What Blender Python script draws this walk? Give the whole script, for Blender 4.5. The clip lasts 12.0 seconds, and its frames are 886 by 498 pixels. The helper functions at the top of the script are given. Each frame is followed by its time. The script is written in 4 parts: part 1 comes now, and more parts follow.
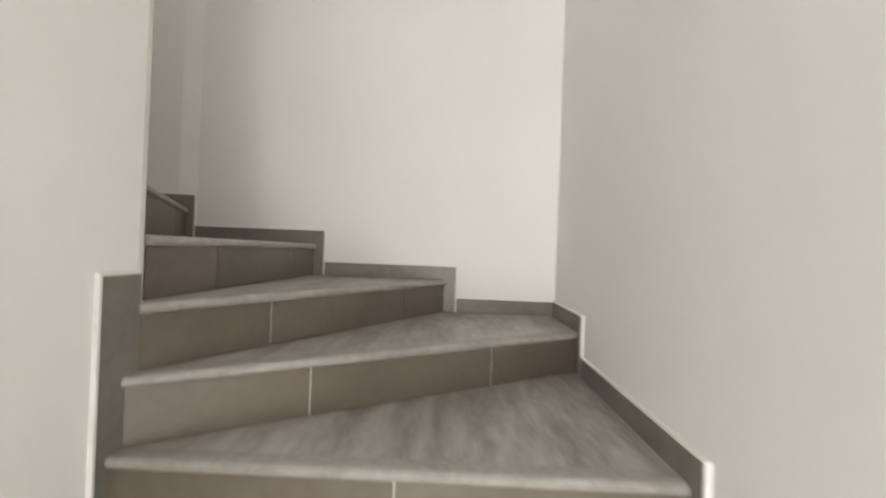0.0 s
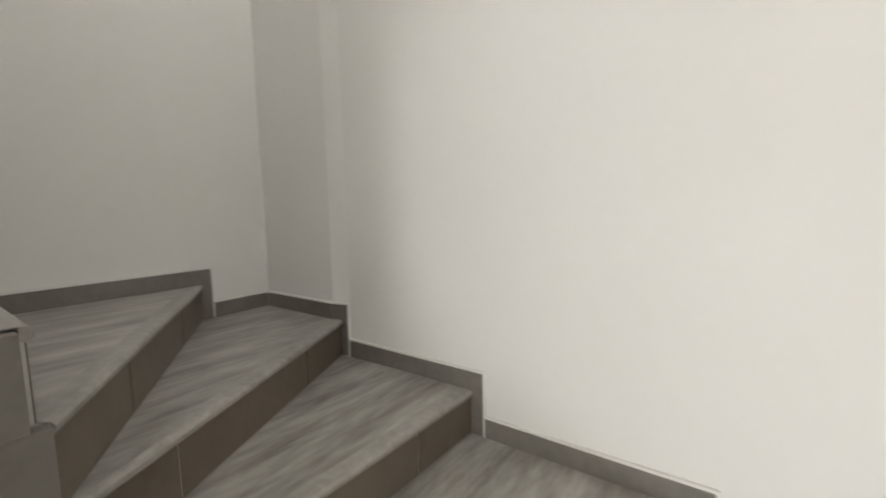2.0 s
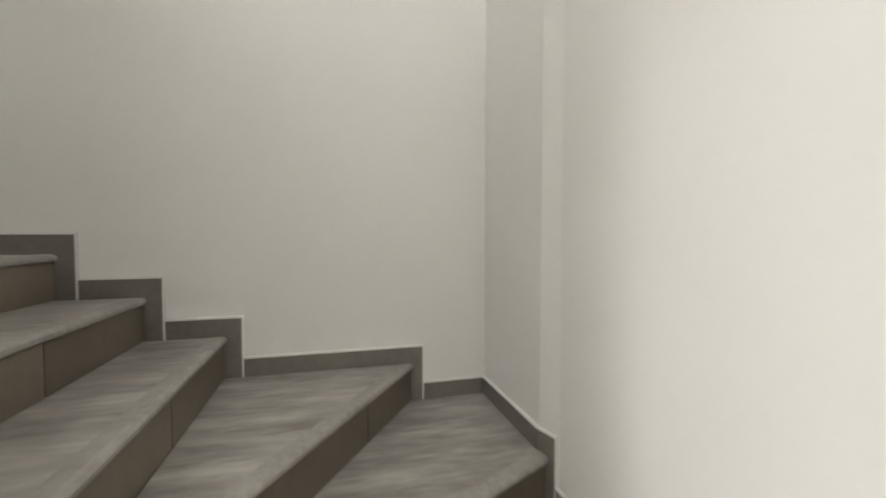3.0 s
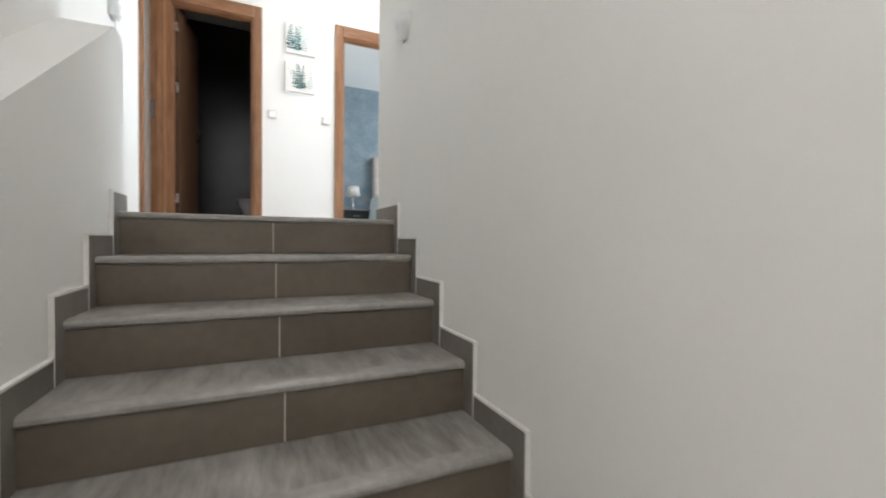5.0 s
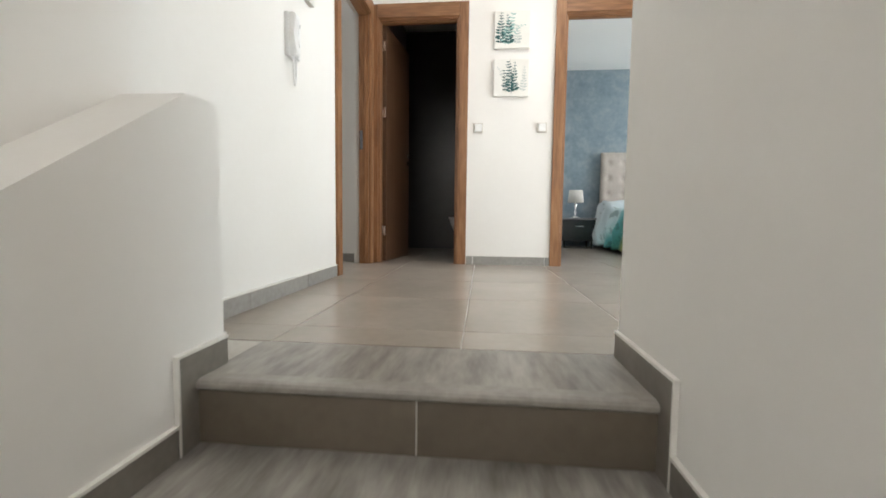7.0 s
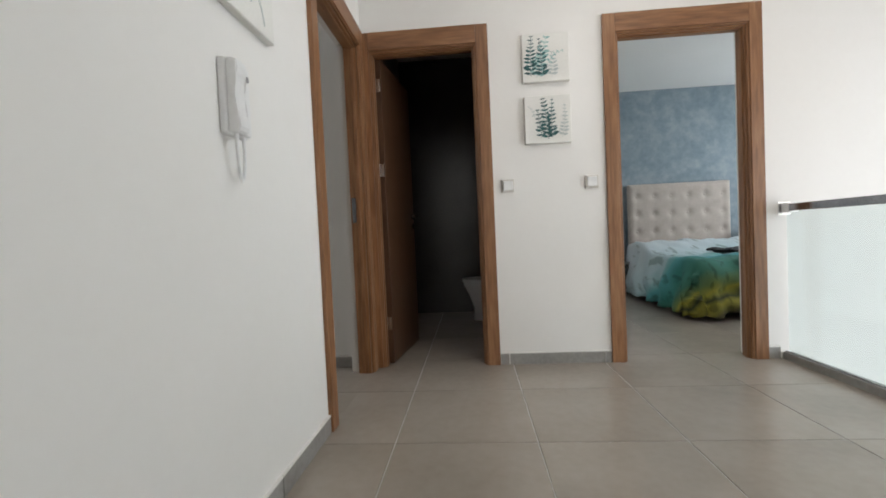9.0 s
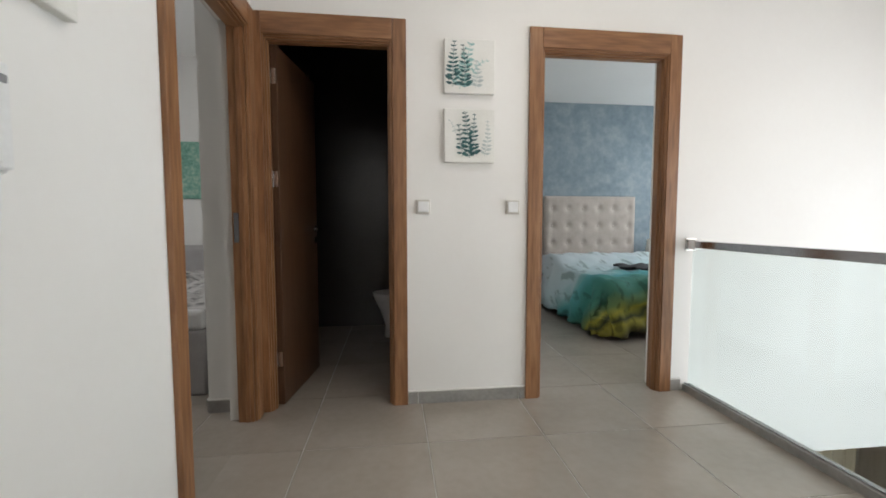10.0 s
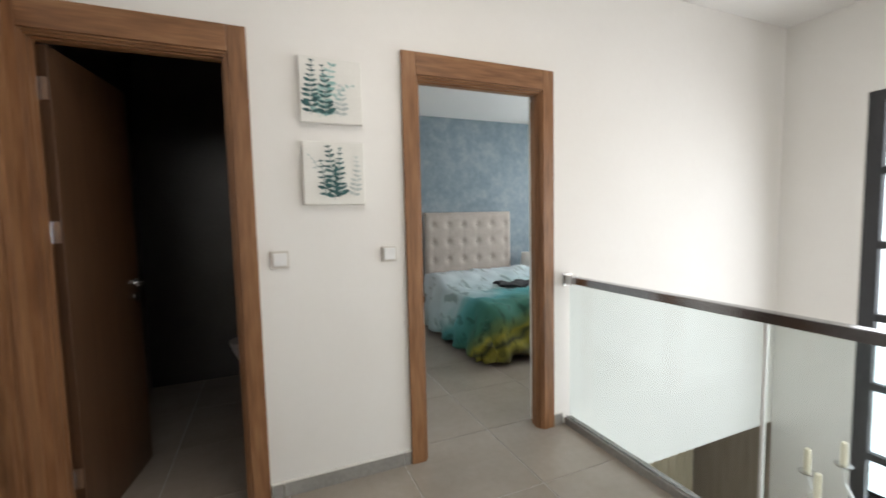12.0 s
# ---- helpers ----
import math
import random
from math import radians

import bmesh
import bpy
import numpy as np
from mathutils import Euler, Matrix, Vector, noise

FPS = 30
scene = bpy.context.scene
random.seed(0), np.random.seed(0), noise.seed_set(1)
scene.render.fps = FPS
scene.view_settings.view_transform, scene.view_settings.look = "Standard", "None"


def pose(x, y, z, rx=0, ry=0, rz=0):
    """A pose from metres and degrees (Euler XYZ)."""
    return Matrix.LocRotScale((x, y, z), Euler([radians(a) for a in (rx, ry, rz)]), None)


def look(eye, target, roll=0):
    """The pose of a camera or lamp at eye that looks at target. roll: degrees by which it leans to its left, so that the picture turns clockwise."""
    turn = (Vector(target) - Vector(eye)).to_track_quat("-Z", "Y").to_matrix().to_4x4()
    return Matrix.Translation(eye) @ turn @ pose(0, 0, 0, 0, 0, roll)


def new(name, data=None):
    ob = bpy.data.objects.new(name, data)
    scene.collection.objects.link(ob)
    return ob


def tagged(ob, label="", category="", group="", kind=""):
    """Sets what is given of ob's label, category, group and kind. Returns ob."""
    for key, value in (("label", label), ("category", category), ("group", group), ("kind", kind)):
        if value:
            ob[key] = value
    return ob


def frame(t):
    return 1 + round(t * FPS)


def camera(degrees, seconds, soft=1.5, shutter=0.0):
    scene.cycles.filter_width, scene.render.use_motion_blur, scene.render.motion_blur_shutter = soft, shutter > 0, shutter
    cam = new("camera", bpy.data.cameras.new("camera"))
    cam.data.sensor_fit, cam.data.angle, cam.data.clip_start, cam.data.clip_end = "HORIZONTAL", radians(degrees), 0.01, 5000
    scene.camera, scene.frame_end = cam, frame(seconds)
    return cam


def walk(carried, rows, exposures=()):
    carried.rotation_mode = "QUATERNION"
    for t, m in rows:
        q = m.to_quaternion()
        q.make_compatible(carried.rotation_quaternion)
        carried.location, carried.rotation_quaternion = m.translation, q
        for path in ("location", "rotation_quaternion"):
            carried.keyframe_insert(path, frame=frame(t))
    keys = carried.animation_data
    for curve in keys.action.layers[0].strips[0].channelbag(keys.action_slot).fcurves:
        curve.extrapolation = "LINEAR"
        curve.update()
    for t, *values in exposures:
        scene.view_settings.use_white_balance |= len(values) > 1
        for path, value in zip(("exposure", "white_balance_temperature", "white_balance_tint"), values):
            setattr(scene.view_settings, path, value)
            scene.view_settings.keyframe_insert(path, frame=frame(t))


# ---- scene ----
cam = camera(94.0, 12.0, soft=1.7, shutter=0.4)
PATH = [
    (0, (-1.918, -0.503, -1.455), (-1.859, -2.572, -1.444), 2.2),
    (0.5, (-1.909, -0.771, -1.263), (-1.486, -2.798, -1.287), -1.1),
    (1, (-1.992, -0.963, -1.112), (-1.501, -2.974, -1.088), -0.3),
    (1.5, (-1.98, -1.21, -0.951), (-1.102, -3.084, -1.015), -2.5),
    (2, (-1.954, -1.423, -0.79), (-0.742, -3.088, -1.001), -1.2),
    (2.5, (-1.871, -1.685, -0.688), (-0.084, -2.729, -0.776), -1.3),
    (2.7, (-1.816, -1.804, -0.651), (0.075, -2.644, -0.706), -0.8),
    (4.3, (-0.91, -2.146, -0.17), (0.72, -1.0, -0.40), 1.0),
    (4.5, (-0.806, -2.13, -0.159), (0.602, -0.718, -0.319), 1.7),
    (5, (-0.583, -1.918, -0.095), (0.25, -0.101, -0.137), 0.6),
    (5.5, (-0.447, -1.703, 0.04), (0.077, 0.225, -0.041), 1.1),
    (6, (-0.371, -1.436, 0.155), (-0.344, 0.563, 0.1), 1.6),
    (6.5, (-0.385, -1.146, 0.285), (-0.499, 0.85, 0.23), -0.3),
    (7, (-0.363, -0.923, 0.395), (-0.548, 1.063, 0.254), 0.7),
    (9, (-0.661, -0.015, 0.884), (-0.804, 1.979, 0.823), -2.6),
    (9.5, (-0.651, 0.108, 1.039), (-0.493, 2.101, 0.959), -0.7),
    (10, (-0.588, 0.309, 1.112), (-0.348, 2.29, 0.98), 0.0),
    (10.5, (-0.582, 0.441, 1.196), (-0.372, 2.422, 1.011), -0.2),
    (11, (-0.62, 0.606, 1.353), (-0.134, 2.543, 1.252), -0.4),
    (11.5, (-0.573, 0.625, 1.391), (-0.006, 2.54, 1.285), -1.0),
    (12, (-0.46, 0.626, 1.382), (0.32, 2.462, 1.234), -1.3),
]


def glide(rows):
    return [(t, look(eye, target, roll)) for t, eye, target, roll in rows]


walk(cam, glide(PATH), exposures=[(0, 0.77, 6400, 10), (1.0, 0.93, 6400, 10), (2.0, 0.85, 6400, 10), (2.7, 1.08, 6450, 10), (4.3, 1.3, 5950, 11), (5.0, 1.3, 6100, 11), (5.6, 1.3, 6450, 10), (7.2, 1.05, 6500, 10), (8.8, 0.40, 6380, 11), (12, 0.42, 6600, 11)])

# ---- world, sun, window light, added fill lamps ----
world = bpy.data.worlds.new("world")
scene.world = world
world.use_nodes = True
wn = world.node_tree.nodes
sky = wn.new("ShaderNodeTexSky")
sky.sky_type = "NISHITA"
sky.sun_disc = False
sky.sun_elevation, sky.sun_rotation = radians(55), radians(120)
wn["Background"].inputs["Strength"].default_value = 0.12
world.node_tree.links.new(sky.outputs["Color"], wn["Background"].inputs["Color"])
sun = new("sun", bpy.data.lights.new("sun", "SUN"))
sun.data.energy, sun.data.angle, sun.data.color = 3.0, radians(0.5), (1.0, 0.95, 0.88)
sun.matrix_world = look((-1.5, 8, 12), (0, 2, 0))


def area_lamp(name, eye, target, width, height, watts, colour=(1, 1, 1)):
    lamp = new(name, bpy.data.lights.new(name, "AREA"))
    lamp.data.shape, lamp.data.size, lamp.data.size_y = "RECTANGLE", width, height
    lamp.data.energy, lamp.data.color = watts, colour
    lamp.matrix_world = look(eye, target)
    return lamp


area_lamp("window_light_void", (3.58, 1.42, 0.2), (0, 1.42, -0.1), 1.55, 3.9, 45, (0.92, 0.96, 1.0))
# Unseen south window's lamp, added to even out light on the door wall.
area_lamp("fill_light_void_south", (2.3, 0.35, 0.9), (0.6, 2.78, 0.8), 1.7, 2.4, 19, (1.0, 0.94, 0.86))
# Added fill lamp under the ceiling; no roof opening is seen or built.
area_lamp("fill_light_landing", (0.2, 1.6, 2.88), (0.2, 1.6, 0), 1.2, 0.9, 8.0, (1.0, 0.96, 0.90))
# Added fill lamp behind the lower flight; no window or glazed door is built.
area_lamp("fill_light_entry", (-1.72, 1.5, -1.75), (-2.35, -1.2, -1.4), 1.3, 2.2, 54, (1.0, 0.985, 0.95))
# Two added fill lamps for the stairwell; neither wall holds a window.
area_lamp("fill_light_stair_west", (-2.40, -1.3, 1.7), (0, -1.5, -0.4), 1.0, 1.2, 15, (1.0, 0.98, 0.95))
area_lamp("fill_light_stair_south", (-0.6, -2.59, 2.0), (-0.6, 0.0, 0.2), 1.2, 1.1, 14, (1.0, 0.98, 0.95))
# Stand-ins for windows neither seen nor built in these two rooms.
area_lamp("unseen_window_light_bedroom", (4.15, 4.3, 1.4), (1.5, 4.6, 0.9), 1.6, 1.6, 55, (0.9, 0.96, 1.0))
area_lamp("unseen_window_light_kids", (-4.15, 3.2, 1.5), (-1.5, 3.6, 1.0), 1.4, 1.4, 22, (0.95, 0.98, 1.0))

# ---- materials ----


def material(name, colours, rough=0.6, scale=4.0, stretch=(1, 1, 1), bump=0.1, grain=60.0, metal=0.0,
             mottle=0.5, rand=0.0, coords="Object", rotate=(0, 0, 0)):
    """Two or three colours mixed by a broad and a fine noise, with relief."""
    m = bpy.data.materials.new(name)
    m.use_nodes = True
    n, link = m.node_tree.nodes, m.node_tree.links.new
    b = n["Principled BSDF"]
    tc, mp = n.new("ShaderNodeTexCoord"), n.new("ShaderNodeMapping")
    mp.inputs["Scale"].default_value = stretch
    mp.inputs["Rotation"].default_value = [radians(a) for a in rotate]
    link(tc.outputs[coords], mp.inputs["Vector"])
    vec = mp.outputs["Vector"]
    if rand:
        info, add = n.new("ShaderNodeObjectInfo"), n.new("ShaderNodeVectorMath")
        mul = n.new("ShaderNodeMath")
        mul.operation, mul.inputs[1].default_value = "MULTIPLY", 37.0
        link(info.outputs["Random"], mul.inputs[0])
        link(vec, add.inputs[0])
        link(mul.outputs[0], add.inputs[1])
        vec = add.outputs[0]
    broad, fine = n.new("ShaderNodeTexNoise"), n.new("ShaderNodeTexNoise")
    for tex, s, d in ((broad, scale, 4), (fine, grain, 3)):
        tex.inputs["Scale"].default_value, tex.inputs["Detail"].default_value = s, d
        link(vec, tex.inputs["Vector"])
    mix = n.new("ShaderNodeMix")
    mix.data_type = "FLOAT"
    mix.inputs["Factor"].default_value = 1 - mottle
    link(broad.outputs["Fac"], mix.inputs["A"])
    link(fine.outputs["Fac"], mix.inputs["B"])
    ramp = n.new("ShaderNodeValToRGB")
    e = ramp.color_ramp.elements
    e[0].position, e[1].position = 0.34, 0.66
    e[0].color, e[1].color = (*colours[0], 1), (*colours[-1], 1)
    if len(colours) > 2:
        mid = e.new(0.5)
        mid.color = (*colours[1], 1)
    link(mix.outputs["Result"], ramp.inputs["Fac"])
    out = ramp.outputs["Color"]
    if rand:
        hsv, ml = n.new("ShaderNodeHueSaturation"), n.new("ShaderNodeMapRange")
        ml.inputs["To Min"].default_value, ml.inputs["To Max"].default_value = 1 - rand, 1 + rand
        link(info.outputs["Random"], ml.inputs["Value"])
        link(ml.outputs["Result"], hsv.inputs["Value"])
        link(out, hsv.inputs["Color"])
        out = hsv.outputs["Color"]
    link(out, b.inputs["Base Color"])
    b.inputs["Roughness"].default_value, b.inputs["Metallic"].default_value = rough, metal
    if bump:
        bp = n.new("ShaderNodeBump")
        bp.inputs["Strength"].default_value, bp.inputs["Distance"].default_value = bump, 0.004
        link(mix.outputs["Result"], bp.inputs["Height"])
        link(bp.outputs["Normal"], b.inputs["Normal"])
    return m


PLASTER = material("wall_plaster", [(0.775, 0.755, 0.72), (0.815, 0.80, 0.77)], 0.75, 0.9, bump=0.05, grain=30, mottle=0.85)
CEILING = material("ceiling_paint", [(0.80, 0.79, 0.77), (0.84, 0.83, 0.81)], 0.85, 1.2, bump=0.05, grain=50)
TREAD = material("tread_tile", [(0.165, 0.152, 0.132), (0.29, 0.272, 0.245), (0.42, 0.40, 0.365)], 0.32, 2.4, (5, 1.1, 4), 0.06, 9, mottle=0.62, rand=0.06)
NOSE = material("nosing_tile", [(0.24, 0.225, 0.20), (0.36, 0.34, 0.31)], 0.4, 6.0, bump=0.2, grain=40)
# Darker tile, deepened further so the risers' shading sits in the colour.
RISER_SHADED = material("riser_tile", [(0.115, 0.093, 0.068), (0.16, 0.133, 0.10)], 0.38, 3.0, bump=0.05, grain=30, mottle=0.7, rand=0.07)
SKIRT = material("skirting_tile", [(0.16, 0.145, 0.125), (0.22, 0.20, 0.175)], 0.4, 5.0, bump=0.05, grain=40, mottle=0.7, rand=0.06)
SKIRT_GREY = material("skirting_grey_tile", [(0.25, 0.24, 0.225), (0.33, 0.32, 0.30)], 0.35, 5.0, bump=0.05, grain=40, rand=0.06)
FLOOR_TILE = material("floor_tile", [(0.30, 0.262, 0.222), (0.37, 0.325, 0.28)], 0.24, 2.2, bump=0.03, grain=26, mottle=0.75, rand=0.035)
GROUT = material("grout", [(0.48, 0.46, 0.42), (0.56, 0.54, 0.50)], 0.9, 20, bump=0.2)
GROUT_EDGE = material("white_grout", [(0.72, 0.70, 0.66), (0.80, 0.78, 0.74)], 0.8, 20, bump=0.2)
CONCRETE = material("concrete", [(0.35, 0.34, 0.32), (0.45, 0.44, 0.42)], 0.9, 5)
WOOD = material("casing_wood", [(0.150, 0.064, 0.025), (0.235, 0.108, 0.045), (0.315, 0.158, 0.072)], 0.42, 3.0, (5, 5, 0.45), 0.05, 12, mottle=0.55, rand=0.05)
WOOD_HEAD = material("casing_wood_head", [(0.150, 0.064, 0.025), (0.235, 0.108, 0.045), (0.315, 0.158, 0.072)], 0.42, 3.0, (0.45, 0.45, 5), 0.05, 12, mottle=0.55, rand=0.05)
# Darkened so the unlit room's shade on the open leaf is in its colour.
DOOR_WOOD_DIM = material("dimmed_door_wood", [(0.055, 0.025, 0.012), (0.09, 0.044, 0.021)], 0.4, 5.0, (6, 6, 0.45), 0.08, 22)
CHROME = material("chrome", [(0.62, 0.62, 0.63), (0.70, 0.70, 0.71)], 0.16, 8, metal=1.0, bump=0)
STEEL = material("brushed_steel", [(0.26, 0.26, 0.275), (0.36, 0.36, 0.375)], 0.16, 8, (1, 8, 8), 0.02, 60, metal=1.0)
WHITE_PLASTIC = material("white_plastic", [(0.74, 0.74, 0.73), (0.80, 0.80, 0.79)], 0.35, 4, bump=0.02)
IVORY_PLASTIC = material("ivory_plastic", [(0.58, 0.55, 0.50), (0.64, 0.61, 0.56)], 0.4, 4, bump=0.02)
LAMP_GREY = material("pale_grey_lacquer", [(0.62, 0.61, 0.59), (0.68, 0.67, 0.65)], 0.45, 5, bump=0.02)
GREY_PLASTIC = material("grey_plastic", [(0.20, 0.20, 0.21), (0.26, 0.26, 0.27)], 0.4, 6, bump=0.02)
CERAMIC = material("white_ceramic", [(0.78, 0.78, 0.77), (0.83, 0.83, 0.82)], 0.1, 3, bump=0)
CANVAS = material("canvas", [(0.72, 0.71, 0.66), (0.79, 0.78, 0.74)], 0.8, 7, bump=0.15, grain=160)
FERN_DARK = material("fern_dark_paint", [(0.02, 0.07, 0.075), (0.05, 0.15, 0.15)], 0.7, 30, bump=0.1)
FERN_LIGHT = material("fern_pale_paint", [(0.22, 0.42, 0.40), (0.45, 0.60, 0.57)], 0.7, 30, bump=0.1)
FERN_GREY = material("fern_grey_paint", [(0.40, 0.45, 0.44), (0.56, 0.60, 0.58)], 0.7, 30, bump=0.1)
GREEN_ART = material("green_art_paint", [(0.08, 0.24, 0.18), (0.20, 0.40, 0.31), (0.42, 0.56, 0.45)], 0.7, 9, bump=0.1, grain=30)
BLACK_FRAME = material("black_aluminium", [(0.02, 0.021, 0.024), (0.035, 0.036, 0.04)], 0.4, 6, bump=0.02)
WALLPAPER = material("blue_wallpaper", [(0.155, 0.205, 0.24), (0.20, 0.255, 0.29), (0.265, 0.315, 0.345)], 0.6, 5.0, bump=0.06, grain=16, mottle=0.55)
# Near-black: the unlit bathroom's darkness is put into the wall colour.
UNLIT_TILE = material("unlit_bath_wall_tile", [(0.024, 0.022, 0.022), (0.04, 0.037, 0.036)], 0.3, 4, bump=0.03)
UPHOLSTERY = material("beige_upholstery", [(0.40, 0.345, 0.30), (0.50, 0.44, 0.39)], 0.85, 12, bump=0.2, grain=140)
GREY_FABRIC = material("grey_fabric", [(0.33, 0.31, 0.30), (0.41, 0.39, 0.38)], 0.9, 8, bump=0.2, grain=120)
WHITE_FABRIC = material("white_fabric", [(0.66, 0.65, 0.63), (0.76, 0.75, 0.73)], 0.9, 6, bump=0.2, grain=90)
LEAF_LINEN = material("leaf_print_linen", [(0.10, 0.095, 0.09), (0.55, 0.53, 0.51), (0.70, 0.68, 0.66)], 0.9, 15, (1, 2.2, 1), 0.3, 9, mottle=0.6)
TOWEL = material("towel_cloth", [(0.20, 0.30, 0.24), (0.42, 0.48, 0.44)], 0.95, 6, bump=0.3, grain=150)
SHADE = material("lamp_shade_cloth", [(0.62, 0.58, 0.54), (0.70, 0.66, 0.62)], 0.9, 8, bump=0.1, grain=120)
DARK_GLASS = material("dark_lacquer", [(0.02, 0.024, 0.026), (0.035, 0.04, 0.042)], 0.15, 4, bump=0)
PANEL_WOOD = material("kitchen_panel_wood", [(0.30, 0.245, 0.19), (0.42, 0.35, 0.28)], 0.5, 4, (6, 6, 0.5), 0.05, 20)
CANDLE = material("candle_sleeve", [(0.66, 0.60, 0.46), (0.74, 0.68, 0.54)], 0.5, 6, bump=0.02)
CREAM = material("cream_curtain", [(0.60, 0.50, 0.34), (0.72, 0.64, 0.48)], 0.9, 6, (8, 8, 0.3), 0.2, 30)


def glass_material(name, tint, rough=0.0):
    m = bpy.data.materials.new(name)
    m.use_nodes = True
    n, link = m.node_tree.nodes, m.node_tree.links.new
    n.remove(n["Principled BSDF"])
    clear, gloss, mix, edge = n.new("ShaderNodeBsdfTransparent"), n.new("ShaderNodeBsdfGlossy"), n.new("ShaderNodeMixShader"), n.new("ShaderNodeLayerWeight")
    power, scale = n.new("ShaderNodeMath"), n.new("ShaderNodeMath")
    clear.inputs["Color"].default_value = (*tint, 1)
    gloss.inputs["Roughness"].default_value = rough
    power.operation, power.inputs[1].default_value = "POWER", 4.0
    scale.operation, scale.inputs[1].default_value, scale.inputs[2].default_value = "MULTIPLY_ADD", 0.5, 0.03
    link(edge.outputs["Facing"], power.inputs[0])
    link(power.outputs[0], scale.inputs[0])
    link(scale.outputs[0], mix.inputs[0])
    link(clear.outputs[0], mix.inputs[1])
    link(gloss.outputs[0], mix.inputs[2])
    link(mix.outputs[0], n["Material Output"].inputs["Surface"])
    return m


GLASS = glass_material("rail_glass", (0.90, 0.94, 0.94), 0.0)
PANE = glass_material("window_glass", (0.97, 0.98, 0.98))


def outside_material():
    m = bpy.data.materials.new("bright_sky_backdrop")
    m.use_nodes = True
    n = m.node_tree.nodes
    b = n["Principled BSDF"]
    b.inputs["Base Color"].default_value = (0.8, 0.85, 0.9, 1)
    b.inputs["Emission Color"].default_value = (0.90, 0.95, 1.0, 1)
    b.inputs["Emission Strength"].default_value = 1.6
    return m


OUTSIDE = outside_material()


def bedspread_material():
    """Printed bedspread: pale at the head, teal in the middle, yellow and dark green blades at the foot."""
    m = bpy.data.materials.new("printed_bedspread")
    m.use_nodes = True
    n, link = m.node_tree.nodes, m.node_tree.links.new
    b = n["Principled BSDF"]
    tc = n.new("ShaderNodeTexCoord")
    sep = n.new("ShaderNodeSeparateXYZ")
    warp = n.new("ShaderNodeTexNoise")
    warp.inputs["Scale"].default_value = 2.6
    link(tc.outputs["Object"], warp.inputs["Vector"])
    link(tc.outputs["Object"], sep.inputs["Vector"])
    along, tilt, mul = n.new("ShaderNodeMath"), n.new("ShaderNodeMath"), n.new("ShaderNodeMath")
    mul.operation, mul.inputs[1].default_value = "MULTIPLY", 0.55
    link(warp.outputs["Fac"], mul.inputs[0])
    tilt.operation = "MULTIPLY_ADD"
    tilt.inputs[1].default_value = -0.35
    link(sep.outputs["X"], tilt.inputs[0])
    link(sep.outputs["Y"], tilt.inputs[2])
    drop = n.new("ShaderNodeMath")
    drop.operation, drop.inputs[1].default_value = "MULTIPLY_ADD", 1.1
    link(sep.outputs["Z"], drop.inputs[0])
    link(tilt.outputs[0], drop.inputs[2])
    link(drop.outputs[0], along.inputs[0])
    link(mul.outputs[0], along.inputs[1])
    rng = n.new("ShaderNodeMapRange")
    rng.inputs["From Min"].default_value, rng.inputs["From Max"].default_value = -0.35, 2.75
    link(along.outputs[0], rng.inputs["Value"])
    ramp = n.new("ShaderNodeValToRGB")
    stops = [(0.0, (0.055, 0.043, 0.028)), (0.13, (0.08, 0.065, 0.03)), (0.16, (0.20, 0.17, 0.03)), (0.18, (0.06, 0.055, 0.027)), (0.215, (0.28, 0.25, 0.03)), (0.235, (0.05, 0.06, 0.025)),
             (0.268, (0.32, 0.30, 0.04)), (0.29, (0.13, 0.20, 0.07)), (0.33, (0.04, 0.15, 0.10)), (0.42, (0.035, 0.19, 0.165)), (0.50, (0.09, 0.32, 0.33)), (0.59, (0.42, 0.54, 0.56)), (1.0, (0.62, 0.64, 0.66))]
    e = ramp.color_ramp.elements
    e[0].position, e[0].color = stops[0][0], (*stops[0][1], 1)
    e[1].position, e[1].color = stops[-1][0], (*stops[-1][1], 1)
    for p, c in stops[1:-1]:
        s = e.new(p)
        s.color = (*c, 1)
    link(rng.outputs["Result"], ramp.inputs["Fac"])
    mp, blade = n.new("ShaderNodeMapping"), n.new("ShaderNodeTexNoise")
    mp.inputs["Scale"].default_value = (9, 2.2, 5)
    mp.inputs["Rotation"].default_value = (0, 0, 0.6)
    blade.inputs["Scale"].default_value = 1.4
    link(tc.outputs["Object"], mp.inputs["Vector"])
    link(mp.outputs["Vector"], blade.inputs["Vector"])
    cut = n.new("ShaderNodeValToRGB")
    cut.color_ramp.elements[0].position, cut.color_ramp.elements[1].position = 0.36, 0.44
    cut.color_ramp.elements[0].color, cut.color_ramp.elements[1].color = (0.25, 0.30, 0.25, 1), (1, 1, 1, 1)
    link(blade.outputs["Fac"], cut.inputs["Fac"])
    mix = n.new("ShaderNodeMix")
    mix.data_type, mix.blend_type = "RGBA", "MULTIPLY"
    mix.inputs["Factor"].default_value = 0.55
    link(ramp.outputs["Color"], mix.inputs["A"])
    link(cut.outputs["Color"], mix.inputs["B"])
    link(mix.outputs["Result"], b.inputs["Base Color"])
    b.inputs["Roughness"].default_value = 0.85
    return m


BEDSPREAD = bedspread_material()

# ---- mesh helpers ----


def mesh_of(name, bm, mat, smooth=False):
    me = bpy.data.meshes.new(name)
    bmesh.ops.recalc_face_normals(bm, faces=bm.faces[:])
    bm.to_mesh(me)
    bm.free()
    me.materials.append(mat)
    if smooth:
        for p in me.polygons:
            p.use_smooth = True
    return me


